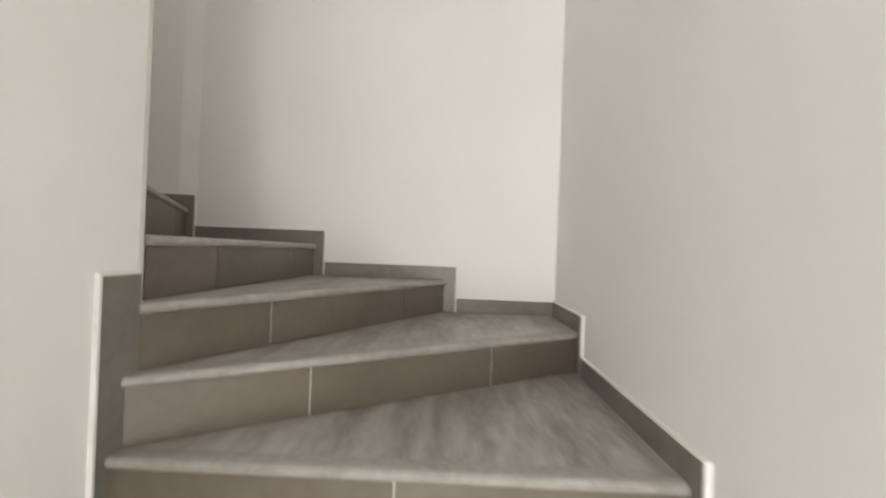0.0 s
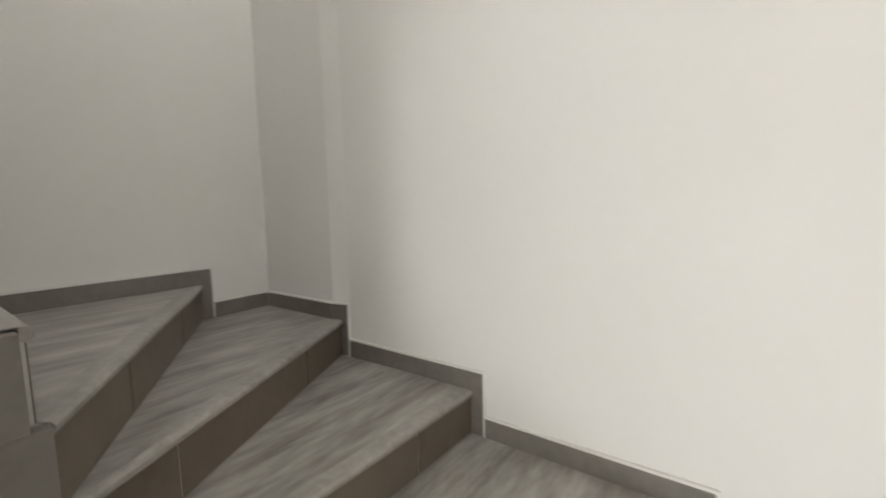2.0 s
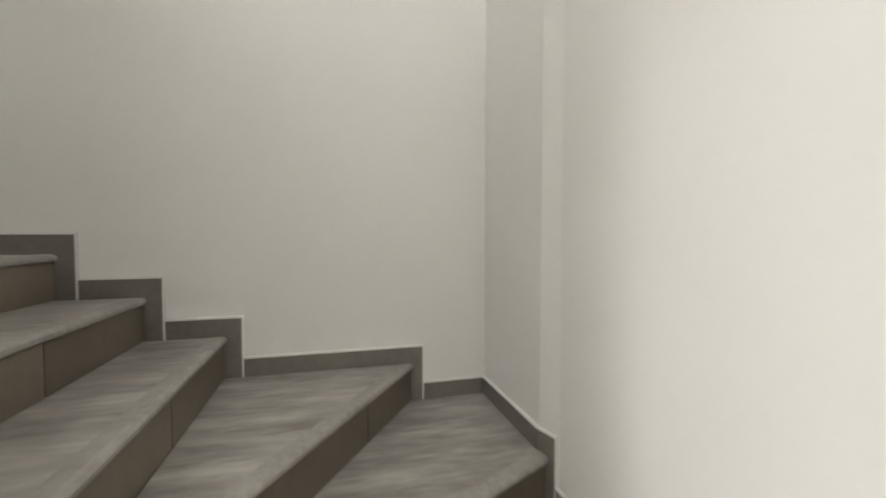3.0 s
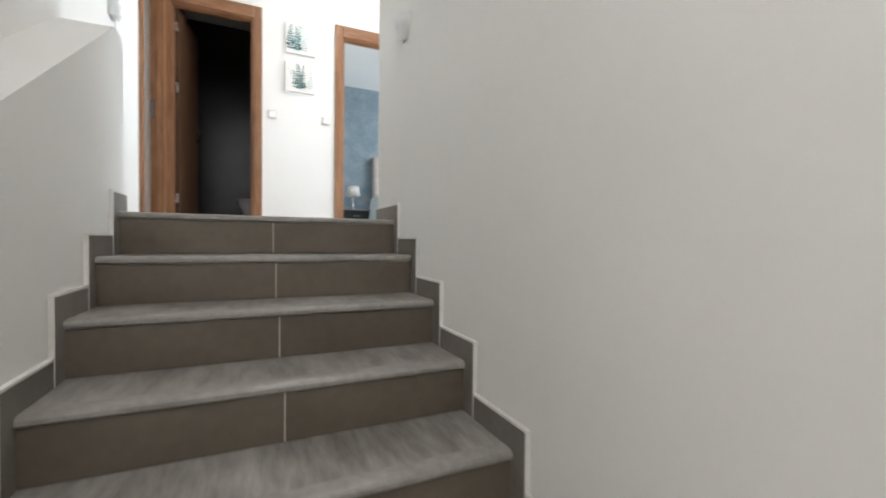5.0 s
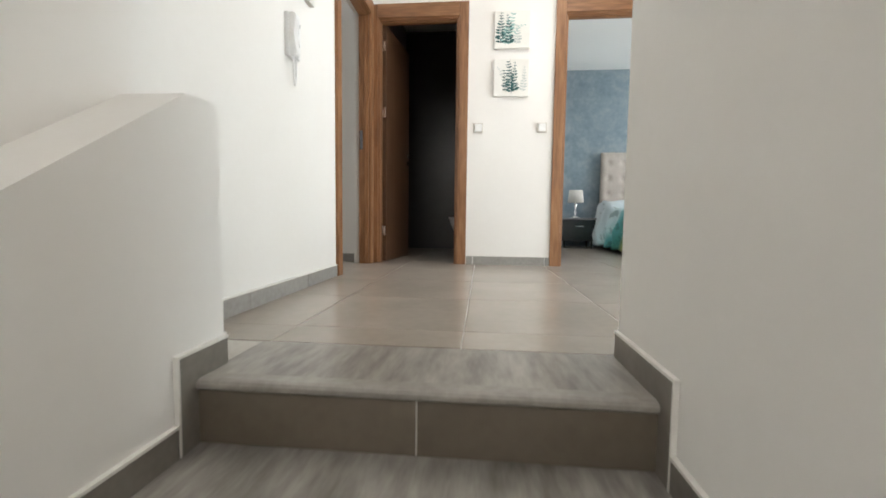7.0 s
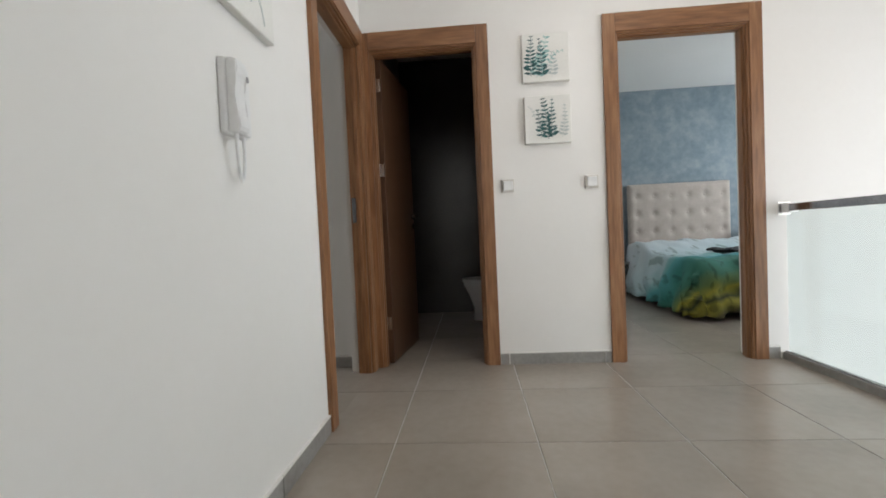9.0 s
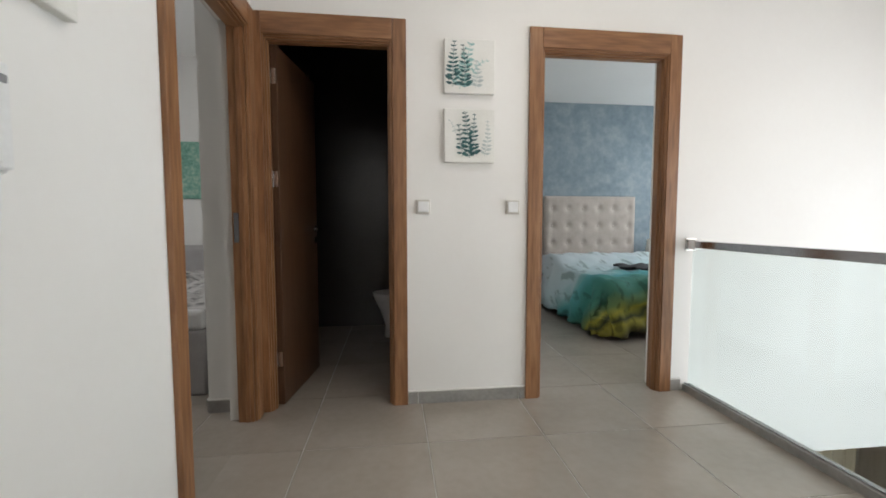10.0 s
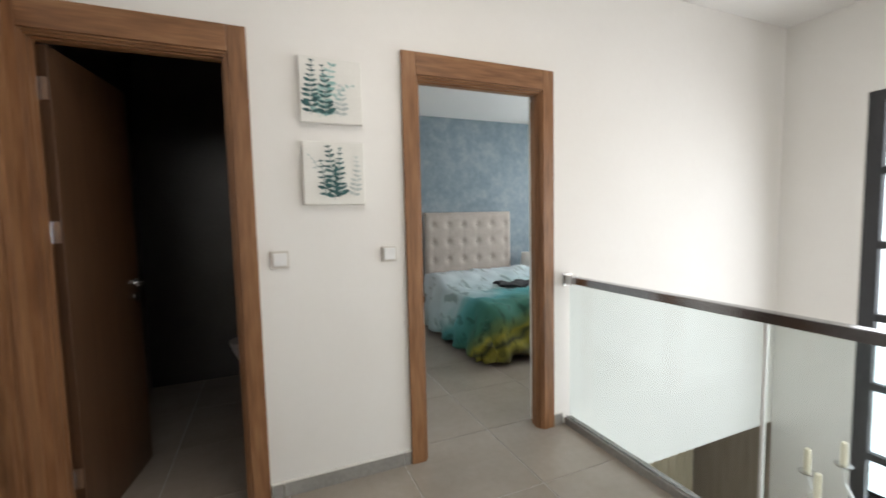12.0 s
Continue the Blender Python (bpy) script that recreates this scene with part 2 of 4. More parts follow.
def part(name, bm, mat, parent=None, label="", smooth=False):
    ob = new(name, mesh_of(name, bm, mat, smooth))
    if parent is not None:
        ob.parent = parent
        ob.matrix_parent_inverse = parent.matrix_basis.inverted()
    if label:
        ob["label"] = label
    return ob


def thing(name, place, label, category, group="", kind="", turn=0):
    ob = new(name)
    ob.empty_display_size = 0.1
    ob.matrix_basis = pose(*place, 0, 0, turn)
    return tagged(ob, label, category, group, kind)


def add_box(bm, lo, hi, m=None):
    vs = [bm.verts.new((x, y, z)) for x in (lo[0], hi[0]) for y in (lo[1], hi[1]) for z in (lo[2], hi[2])]
    if m is not None:
        for v in vs:
            v.co = m @ v.co
    for q in ((0, 1, 3, 2), (4, 6, 7, 5), (0, 4, 5, 1), (2, 3, 7, 6), (0, 2, 6, 4), (1, 5, 7, 3)):
        bm.faces.new([vs[i] for i in q])
    return bm


def boxes(*pairs):
    bm = bmesh.new()
    for lo, hi in pairs:
        add_box(bm, lo, hi)
    return bm


def soft_box(lo, hi, bevel=0.004, segments=2):
    bm = boxes((lo, hi))
    bmesh.ops.bevel(bm, geom=bm.edges[:], offset=bevel, segments=segments, profile=0.5, affect="EDGES")
    return bm


def prism(points, z0, z1, bm=None):
    """An upright prism over a plan outline."""
    bm = bm or bmesh.new()
    low = [bm.verts.new((x, y, z0)) for x, y in points]
    top = [bm.verts.new((x, y, z1)) for x, y in points]
    bm.faces.new(low[::-1])
    bm.faces.new(top)
    for i in range(len(points)):
        j = (i + 1) % len(points)
        bm.faces.new((low[i], low[j], top[j], top[i]))
    return bm


def side_prism(points, x0, x1, bm=None):
    """A prism along x over an outline in y and z."""
    bm = bm or bmesh.new()
    low = [bm.verts.new((x0, y, z)) for y, z in points]
    top = [bm.verts.new((x1, y, z)) for y, z in points]
    bm.faces.new(low[::-1])
    bm.faces.new(top)
    for i in range(len(points)):
        j = (i + 1) % len(points)
        bm.faces.new((low[i], low[j], top[j], top[i]))
    return bm


def lathe(profile, centre, segments=20, bm=None, axis="z"):
    """A turned body from (radius, height) pairs."""
    bm = bm or bmesh.new()
    rings = []
    for rad, h in profile:
        ring = []
        for i in range(segments):
            a = 2 * math.pi * i / segments
            p = (rad * math.cos(a), rad * math.sin(a), h)
            if axis == "y":
                p = (p[0], p[2], p[1])
            elif axis == "x":
                p = (p[2], p[0], p[1])
            ring.append(bm.verts.new((centre[0] + p[0], centre[1] + p[1], centre[2] + p[2])))
        rings.append(ring)
    for a, b in zip(rings, rings[1:]):
        for i in range(segments):
            j = (i + 1) % segments
            bm.faces.new((a[i], a[j], b[j], b[i]))
    bm.faces.new(rings[0][::-1])
    bm.faces.new(rings[-1])
    return bm


def tube(points, radius, sides=8, bm=None):
    """A round bar along a line of points."""
    bm = bm or bmesh.new()
    pts = [Vector(p) for p in points]
    rings = []
    for i, p in enumerate(pts):
        d = (pts[min(i + 1, len(pts) - 1)] - pts[max(i - 1, 0)]).normalized()
        u = d.cross(Vector((0.13, 0.31, 0.94))).normalized()
        w = d.cross(u)
        rings.append([bm.verts.new(p + radius * (math.cos(2 * math.pi * k / sides) * u + math.sin(2 * math.pi * k / sides) * w)) for k in range(sides)])
    for a, b in zip(rings, rings[1:]):
        for k in range(sides):
            j = (k + 1) % sides
            bm.faces.new((a[k], a[j], b[j], b[k]))
    bm.faces.new(rings[0][::-1])
    bm.faces.new(rings[-1])
    return bm


def structure(name, bm, mat, label, category="wall"):
    return tagged(new(name, mesh_of(name, bm, mat)), label, category, kind="structure")


# ---- plan ----
RISE, GO, SKIRT_H = 0.1604, 0.2536, 0.076
EAST, SOUTH, WEST = 0.042, -2.631, -2.437          # stairwell faces
IN_UP, IN_LOW, NEWEL = -1.055, -1.179, -1.485       # faces and end of the wall between the flights
DOORS_Y, SIDE_X, TOP = 2.78, -1.36, 2.90         # landing faces, ceiling
GROUND = -3.048
RAIL_X = 1.32

structure("wall_east", boxes(((EAST, SOUTH - 0.15, GROUND - 0.1), (EAST + 0.15, 0.31, TOP))), PLASTER, "white painted plaster wall beside the stairs")
south = prism([(WEST - 0.15, SOUTH - 0.15), (EAST, SOUTH - 0.15), (EAST, SOUTH + 0.024), (-0.475, SOUTH + 0.024), (-0.558, SOUTH), (WEST - 0.15, SOUTH)], GROUND - 0.1, TOP)
structure("wall_south", south, PLASTER, "white painted plaster wall round the winding steps")
structure("wall_west", boxes(((WEST - 0.15, SOUTH, GROUND - 0.1), (WEST, 0.30, TOP)), ((WEST - 0.15, 0.30, GROUND - 0.1), (WEST, 6.0, -0.25))), PLASTER, "white painted plaster wall beside the lower flight")
# wall between the flights: thick sloping lower part, thinner upper part set back
LEDGE = 0.682
slope_low = LEDGE + 0.64 * NEWEL
wall_mid = side_prism([(NEWEL + 0.035, GROUND), (0.12, GROUND), (0.12, LEDGE), (0.0, LEDGE), (NEWEL + 0.035, slope_low)], IN_LOW, IN_UP)
prism([(IN_LOW, NEWEL + 0.035), (IN_LOW + 0.006, NEWEL + 0.012), (IN_LOW + 0.03, NEWEL), (IN_UP - 0.03, NEWEL), (IN_UP - 0.006, NEWEL + 0.012), (IN_UP, NEWEL + 0.035)], GROUND, TOP, wall_mid)
side_prism([(NEWEL + 0.035, slope_low - 0.14), (0.12, LEDGE - 0.14), (0.12, LEDGE), (0.0, LEDGE), (NEWEL + 0.035, slope_low)], -1.37, IN_LOW, wall_mid)
side_prism([(NEWEL + 0.035, slope_low), (0.0, LEDGE), (0.035, LEDGE), (0.035, TOP), (NEWEL + 0.035, TOP)], -1.37, -1.218, wall_mid)
structure("wall_between_flights", wall_mid, PLASTER, "white plaster wall between the flights with a sloping ledge")
# landing walls
structure("wall_landing_side", boxes(((SIDE_X - 0.14, 0.12, -0.25), (SIDE_X, 1.898, TOP)), ((SIDE_X - 0.14, 1.898, 2.17), (SIDE_X, 2.684, TOP)), ((SIDE_X - 0.14, 2.684, -0.25), (SIDE_X, DOORS_Y, TOP))),
          PLASTER, "white painted landing wall with a doorway")
structure("wall_well_north", boxes(((-4.2, 0.15, -0.25), (SIDE_X - 0.14, 0.30, TOP)), ((SIDE_X - 0.14, 0.05, GROUND), (IN_LOW, 0.12, LEDGE - 0.14))), PLASTER, "white plaster wall over the lower flight")
structure("wall_doors", boxes(
    ((SIDE_X - 0.14, DOORS_Y, -0.5), (-1.317, DOORS_Y + 0.15, TOP)), ((-1.317, DOORS_Y, 2.17), (-0.573, DOORS_Y + 0.15, TOP)),
    ((-0.573, DOORS_Y, -0.50), (0.300, DOORS_Y + 0.15, TOP)), ((0.300, DOORS_Y, 2.17), (1.145, DOORS_Y + 0.15, TOP)),
    ((1.145, DOORS_Y, -0.50), (3.77, DOORS_Y + 0.15, TOP)), ((-1.317, DOORS_Y, -0.50), (-0.573, DOORS_Y + 0.15, -0.03)), ((0.300, DOORS_Y, -0.50), (1.145, DOORS_Y + 0.15, -0.03))),
    PLASTER, "white painted wall with two doorways")
# Unseen wall; its opening is added for the south fill lamp's window.
structure("wall_landing_south", boxes(((EAST + 0.15, 0.16, GROUND - 0.1), (1.45, 0.31, TOP)), ((3.15, 0.16, GROUND - 0.1), (3.77, 0.31, TOP)), ((1.45, 0.16, GROUND - 0.1), (3.15, 0.31, -0.3)), ((1.45, 0.16, 2.1), (3.15, 0.31, TOP))), PLASTER, "white painted wall closing the landing")
WIN_Y0, WIN_Y1, WIN_Z0, WIN_Z1 = 0.62, 2.24, -2.70, 2.23
structure("wall_void_east", boxes(((3.62, 0.31, GROUND - 0.1), (3.77, WIN_Y0, TOP)), ((3.62, WIN_Y1, GROUND - 0.1), (3.77, DOORS_Y, TOP)),
                                  ((3.62, WIN_Y0, WIN_Z1), (3.77, WIN_Y1, TOP)), ((3.62, WIN_Y0, GROUND - 0.1), (3.77, WIN_Y1, WIN_Z0))), PLASTER, "white wall with a tall window")
structure("ceiling", boxes(((-4.4, SOUTH - 0.15, TOP), (4.4, 6.1, TOP + 0.15))), CEILING, "white painted ceiling", "ceiling")
structure("ceiling_bedroom", boxes(((0.0, 2.93, 2.74), (4.2, 5.85, TOP - 0.002))), CEILING, "white bedroom ceiling", "ceiling")
structure("floor_slab", boxes(((SIDE_X, 0.05, -0.25), (RAIL_X + 0.04, DOORS_Y, -0.0025)), ((-4.2, 0.30, -0.25), (SIDE_X, DOORS_Y, -0.0025)), ((-4.2, DOORS_Y + 0.03, -0.25), (4.2, 5.85, -0.0025))), GROUT, "pale grout bed of the tiled floor", "floor")
structure("floor_ground", boxes(((-2.52, -2.7, GROUND - 0.15), (4.4, 6.1, GROUND))), FLOOR_TILE, "taupe tiled ground floor", "floor")
# rooms behind the doors
structure("wall_bedroom", boxes(((0.0, 5.85, -0.25), (4.2, 6.0, 2.74))), WALLPAPER, "blue grey patterned wallpaper on the bedroom wall")
structure("wall_bedroom_side", boxes(((-0.12, 2.93, -0.25), (0.0, 5.85, TOP)), ((4.2, 2.78, -0.25), (4.35, 6.0, TOP))), PLASTER, "white bedroom side wall")
structure("wall_bathroom", boxes(((-1.5, 4.75, 0.0), (-0.12, 4.9, TOP)), ((-1.5, 2.93, 0.0), (-1.42, 4.75, TOP)), ((-0.20, 2.93, 0.0), (-0.121, 4.75, TOP))), UNLIT_TILE, "tiled bathroom wall coloured near black for the unlit room")
structure("wall_kids_room", boxes(((-4.2, 5.2, 0.0), (-1.5, 5.35, TOP)), ((-4.35, 0.15, 0.0), (-4.2, 5.35, TOP)), ((-1.66, 2.80, 0.0), (-1.501, 5.2, TOP))), PLASTER, "white wall of the children's room")
structure("wall_ground", boxes(((-2.4, 5.85, GROUND), (4.2, 6.0, -0.25)), ((4.2, 2.6, GROUND), (4.35, 6.0, -0.25)), ((-1.0, 3.9, GROUND), (4.2, 4.0, -0.25))), PANEL_WOOD, "light brown wooden panelling on the ground floor")
structure("backdrop", boxes(((60, -60, -30), (60.5, 60, 60))), OUTSIDE, "bright hazy sky outside", "sky")

# ---- stairs ----
NOSE_Y = {1: 0.008, 2: -0.24, 3: -0.484, 4: -0.739, 5: -1.011, 6: -1.275, 7: -1.539}
STEPS = {k: ((IN_UP, y), (EAST, y)) for k, y in NOSE_Y.items()}
STEPS[8] = ((IN_UP, -1.552), (EAST, -2.269))
STEPS[9] = ((-1.086, NEWEL), (-0.507, SOUTH + 0.02))
STEPS[10] = ((-1.159, NEWEL), (-1.184, SOUTH))
STEPS[11] = ((IN_LOW, -1.451), (-1.868, SOUTH))
STEPS[12] = ((IN_LOW, -1.415), (WEST, -2.217))
STEPS[13] = ((IN_LOW, -1.384), (WEST, -1.4))
for k in range(14, 20):
    STEPS[k] = ((IN_LOW, -1.391 + GO * (k - 13)), (WEST, -1.391 + GO * (k - 13)))
stairs = thing("staircase", (-0.5, -1.0, GROUND), "winding indoor staircase tiled in grey brown wood-look porcelain", "stairs", kind="structure")
for k in range(1, 20):
    z = -RISE * (k - 1)
    a, b = STEPS[k]
    ring = [a, b]
    if k == 9:
        ring += [(EAST, SOUTH + 0.02)]
    if k == 12:
        ring += [(WEST, SOUTH)]
    if k == 1:
        ring += [(EAST, 0.32), (IN_UP, 0.32)]
    else:
        pa, pb = STEPS[k - 1]
        ring += [pb, pa]
        if k == 9:
            ring += [(IN_UP, NEWEL + 0.03)]
        if k == 11:
            ring += [(IN_LOW, NEWEL + 0.02)]
    # body of the step, tread with a rounded nose, riser tiles
    part("step_core", prism(ring, max(z - 0.62, GROUND), z - 0.022), CONCRETE, stairs)
    tread = part("tread", prism(ring, z - 0.022, z), TREAD, stairs)
    na, nb = Vector(a), Vector(b)
    d = (nb - na).normalized()
    n2 = Vector((d.y, -d.x))
    nose = bmesh.new()
    prof = [(0.0, -0.024), (0.012, -0.024), (0.018, -0.018), (0.018, -0.008), (0.012, -0.001), (0.0, 0.0015), (-0.035, 0.0015), (-0.035, -0.024)]
    ends = []
    for p in (na, nb):
        ends.append([nose.verts.new((p.x + n2.x * o, p.y + n2.y * o, z + h)) for o, h in prof])
    for i in range(len(prof)):
        j = (i + 1) % len(prof)
        nose.faces.new((ends[0][i], ends[0][j], ends[1][j], ends[1][i]))
    nose.faces.new(ends[0][::-1])
    nose.faces.new(ends[1])
    part("nosing", nose, NOSE, stairs, "paler worn rounded nosing")
    length = (nb - na).length
    cuts = [0.0, 0.5, 1.0] if k <= 7 or k >= 13 else [0.0, 0.26, 0.74, 1.0]
    if k in (8, 12):
        cuts = [0.0, 0.28, 0.70, 1.0]
    for c0, c1 in zip(cuts, cuts[1:]):
        p, q = na + d * (length * c0 + 0.0025), na + d * (length * c1 - 0.0025)
        quad = [(p.x, p.y), (q.x, q.y), (q.x + n2.x * 0.008, q.y + n2.y * 0.008), (p.x + n2.x * 0.008, p.y + n2.y * 0.008)]
        part("riser_tile", prism(quad, z - RISE + 0.002, z - 0.026), RISER_SHADED, stairs)
    quad = [(na.x, na.y), (nb.x, nb.y), (nb.x + n2.x * 0.005, nb.y + n2.y * 0.005), (na.x + n2.x * 0.005, na.y + n2.y * 0.005)]
    part("riser_grout", prism(quad, z - RISE + 0.001, z - 0.025), GROUT, stairs)


def skirting(parent, p, q, inward, z0, z1, front=False, tile=None):
    """One skirting tile on a wall from p to q, with a white grouted top edge and, at a step, a grouted front edge."""
    p, q, n = Vector(p), Vector(q), Vector(inward)
    t = 0.011
    def strip(u, v, lo, hi, mat, name, depth):
        quad = [(u.x, u.y), (v.x, v.y), (v.x + n.x * depth, v.y + n.y * depth), (u.x + n.x * depth, u.y + n.y * depth)]
        part(name, prism(quad, lo, hi), mat, parent)
    d = (q - p).normalized()
    strip(p + d * (0.0065 if front else 0.001), q - d * 0.001, z0, z1 - 0.0065, tile or SKIRT, "skirting_tile", t)
    strip(p, q, z1 - 0.0065, z1 + 0.001, GROUT_EDGE, "grout_edge", t + 0.001)
    if front:
        strip(p, p + d * 0.0065, z0, z1 - 0.0065, GROUT_EDGE, "grout_edge", t + 0.001)


skirt = thing("baseboard", (EAST, -1.0, -1.0), "stepped grey brown tile skirting along the stair walls", "baseboard", kind="structure")
LEAD, LOW_LEAD = 0.076, 0.062
for k in range(1, 8):
    z = -RISE * (k - 1)
    y0 = NOSE_Y[k] - LEAD
    y1 = 0.31 if k == 1 else NOSE_Y[k - 1] - LEAD
    skirting(skirt, (EAST, y0), (EAST, y1), (-1, 0), z - RISE, z + SKIRT_H, True)
    y1 = 0.12 if k == 1 else NOSE_Y[k - 1] - LEAD
    skirting(skirt, (IN_UP, max(y0, NEWEL + 0.035)), (IN_UP, y1), (1, 0), z - RISE, z + SKIRT_H, True)
zs = {k: -RISE * (k - 1) for k in range(1, 21)}
skirting(skirt, (EAST, -2.326), (EAST, NOSE_Y[7] - LEAD), (-1, 0), zs[8] - RISE, zs[8] + SKIRT_H, True)
skirting(skirt, (EAST, SOUTH + 0.024), (EAST, -2.326), (-1, 0), zs[9] - RISE, zs[9] + SKIRT_H)
skirting(skirt, (-0.475, SOUTH + 0.024), (EAST, SOUTH + 0.024), (0, 1), zs[9] - RISE, zs[9] + SKIRT_H)
skirting(skirt, (-0.556, SOUTH), (-0.475, SOUTH + 0.022), (-0.25, 0.97), zs[9] - RISE, zs[9] + SKIRT_H, True)
skirting(skirt, (-1.248, SOUTH), (-0.556, SOUTH), (0, 1), zs[10] - RISE, zs[10] + SKIRT_H, True)
skirting(skirt, (-1.935, SOUTH), (-1.248, SOUTH), (0, 1), zs[11] - RISE, zs[11] + SKIRT_H, True)
skirting(skirt, (WEST, SOUTH), (-1.935, SOUTH), (0, 1), zs[12] - RISE, zs[12] + SKIRT_H)
skirting(skirt, (WEST, -2.14), (WEST, SOUTH), (1, 0), zs[12] - RISE, zs[12] + SKIRT_H, True)
skirting(skirt, (WEST, -1.391 + LOW_LEAD), (WEST, -2.14), (1, 0), zs[13] - RISE, zs[13] + SKIRT_H, True)
for k in range(14, 20):
    y = -1.391 + GO * (k - 13) + LOW_LEAD
    skirting(skirt, (WEST, y), (WEST, y - GO), (1, 0), zs[k] - RISE, zs[k] + SKIRT_H, True)
    skirting(skirt, (IN_LOW, y), (IN_LOW, y - GO), (-1, 0), zs[k] - RISE, zs[k] + SKIRT_H, True)
skirting(skirt, (IN_LOW, -1.334), (IN_LOW, NEWEL + 0.035), (-1, 0), zs[13] - RISE, zs[11] + SKIRT_H, True)
skirting(skirt, (IN_LOW + 0.03, NEWEL), (IN_UP - 0.03, NEWEL), (0, -1), zs[11] - RISE, zs[10] + SKIRT_H)
skirting(skirt, (IN_UP, NEWEL + 0.035), (IN_UP - 0.03, NEWEL), (0.75, -0.66), zs[10] - RISE, zs[7] + SKIRT_H)

part("skirting_tile", boxes(((IN_UP - 0.030, -1.560, zs[10] - 0.01), (IN_UP - 0.001, -1.46, zs[8] - 0.004))), SKIRT, skirt)
part("skirting_tile", boxes(((IN_UP - 0.030, -1.535, zs[8] - 0.003), (IN_UP - 0.001, -1.46, zs[7] - 0.004))), SKIRT, skirt)

# landing skirting
base2 = thing("baseboard", (0, DOORS_Y, 0), "grey tile skirting along the landing walls", "baseboard", kind="structure")
for p, q, n in (((SIDE_X, 0.12), (SIDE_X, 0.75), (1, 0)), ((SIDE_X, 0.754), (SIDE_X, 1.345), (1, 0)), ((SIDE_X, 1.349), (SIDE_X, 1.83), (1, 0)),
                ((-0.44, DOORS_Y), (0.19, DOORS_Y), (0, -1)), ((-0.50, DOORS_Y), (-0.444, DOORS_Y), (0, -1)), ((0.194, DOORS_Y), (0.23, DOORS_Y), (0, -1)),
                ((1.215, DOORS_Y), (RAIL_X - 0.03, DOORS_Y), (0, -1)), ((EAST + 0.15, 0.31), (1.2, 0.31), (0, 1)), ((EAST, 0.31), (EAST + 0.15, 0.31), (0, 1)),
                ((-1.52, 2.80), (-1.66, 2.80), (0, -1)), ((-1.66, 2.80), (-1.66, 5.2), (-1, 0)), ((-1.5, 0.12), (IN_UP, 0.12), (0, 1))):
    skirting(base2, p, q, n, -0.002, 0.08, False, SKIRT_GREY)

# ---- doors ----
WALL_DOORS = Matrix(((1, 0, 0, 0), (0, -1, 0, DOORS_Y), (0, 0, 1, 0), (0, 0, 0, 1)))     # u along x, v towards the landing
WALL_SIDE = Matrix(((0, 1, 0, SIDE_X), (1, 0, 0, 0), (0, 0, 1, 0), (0, 0, 0, 1)))        # u along y, v towards the landing


def moved(bm, m):
    bmesh.ops.transform(bm, matrix=m, verts=bm.verts[:])
    return bm


def door_frame(name, m, u0, u1, top, label, depth=0.085, width=0.080, head=0.118):
    """Casing outer faces u0..u1, outer top; a jamb set back behind the casing, with a bead and a stop."""
    holder = tagged(new(name), label, "door frame", kind="structure")
    holder.matrix_basis = Matrix.Translation(m @ Vector(((u0 + u1) / 2, 0, 0)))
    flat = 0.022
    for a, b, inner in ((u0, u0 + width, 1), (u1 - width, u1, -1)):
        side = soft_box((a, 0.0, 0.0), (b, flat, top - 0.0006), 0.003)
        part("casing_side", moved(side, m), WOOD, holder)
        e0, e1 = sorted((b if inner > 0 else a, (b + 0.011) if inner > 0 else (a - 0.011)))
        part("casing_bead", moved(soft_box((e0, 0.0, 0.0), (e1, flat - 0.008, top - head + 0.004), 0.003), m), WOOD, holder)
    part("casing_head", moved(soft_box((u0 + width + 0.0006, 0.0, top - head), (u1 - width - 0.0006, flat, top), 0.003), m), WOOD_HEAD, holder)
    part("casing_bead", moved(soft_box((u0 + width + 0.011, 0.0, top - head - 0.011), (u1 - width - 0.011, flat - 0.008, top - head), 0.003), m), WOOD_HEAD, holder)
    i0, i1, it = u0 + width - 0.012, u1 - width + 0.012, top - head + 0.012
    part("lining_side", moved(boxes(((i0, -depth, 0), (i0 + 0.032, -0.001, it))), m), WOOD, holder)
    part("lining_side", moved(boxes(((i1 - 0.032, -depth, 0), (i1, -0.001, it))), m), WOOD, holder)
    part("lining_head", moved(boxes(((i0 + 0.032, -depth, it - 0.032), (i1 - 0.032, -0.001, it))), m), WOOD_HEAD, holder)
    part("stop_bead", moved(soft_box((i0 + 0.032, -0.045, 0), (i0 + 0.040, -0.020, it - 0.032), 0.002), m), WOOD, holder)
    part("stop_bead", moved(soft_box((i1 - 0.040, -0.045, 0), (i1 - 0.032, -0.020, it - 0.032), 0.002), m), WOOD, holder)
    part("stop_bead", moved(soft_box((i0 + 0.040, -0.045, it - 0.040), (i1 - 0.040, -0.020, it - 0.032), 0.002), m), WOOD_HEAD, holder)
    return holder


bath_frame = door_frame("door_frame_1", WALL_DOORS, -1.385, -0.505, 2.27, "brown wooden door frame of the bathroom")
bed_frame = door_frame("door_frame_2", WALL_DOORS, 0.232, 1.213, 2.27, "brown wooden door frame of the bedroom")
kids_frame = door_frame("door_frame_3", WALL_SIDE, 1.83, 2.752, 2.27, "brown wooden door frame in the side wall")
part("strike_plate", moved(boxes(((2.646, -0.075, 1.0), (2.6535, -0.050, 1.16))), WALL_SIDE), STEEL, kids_frame, "dull steel strike plate")

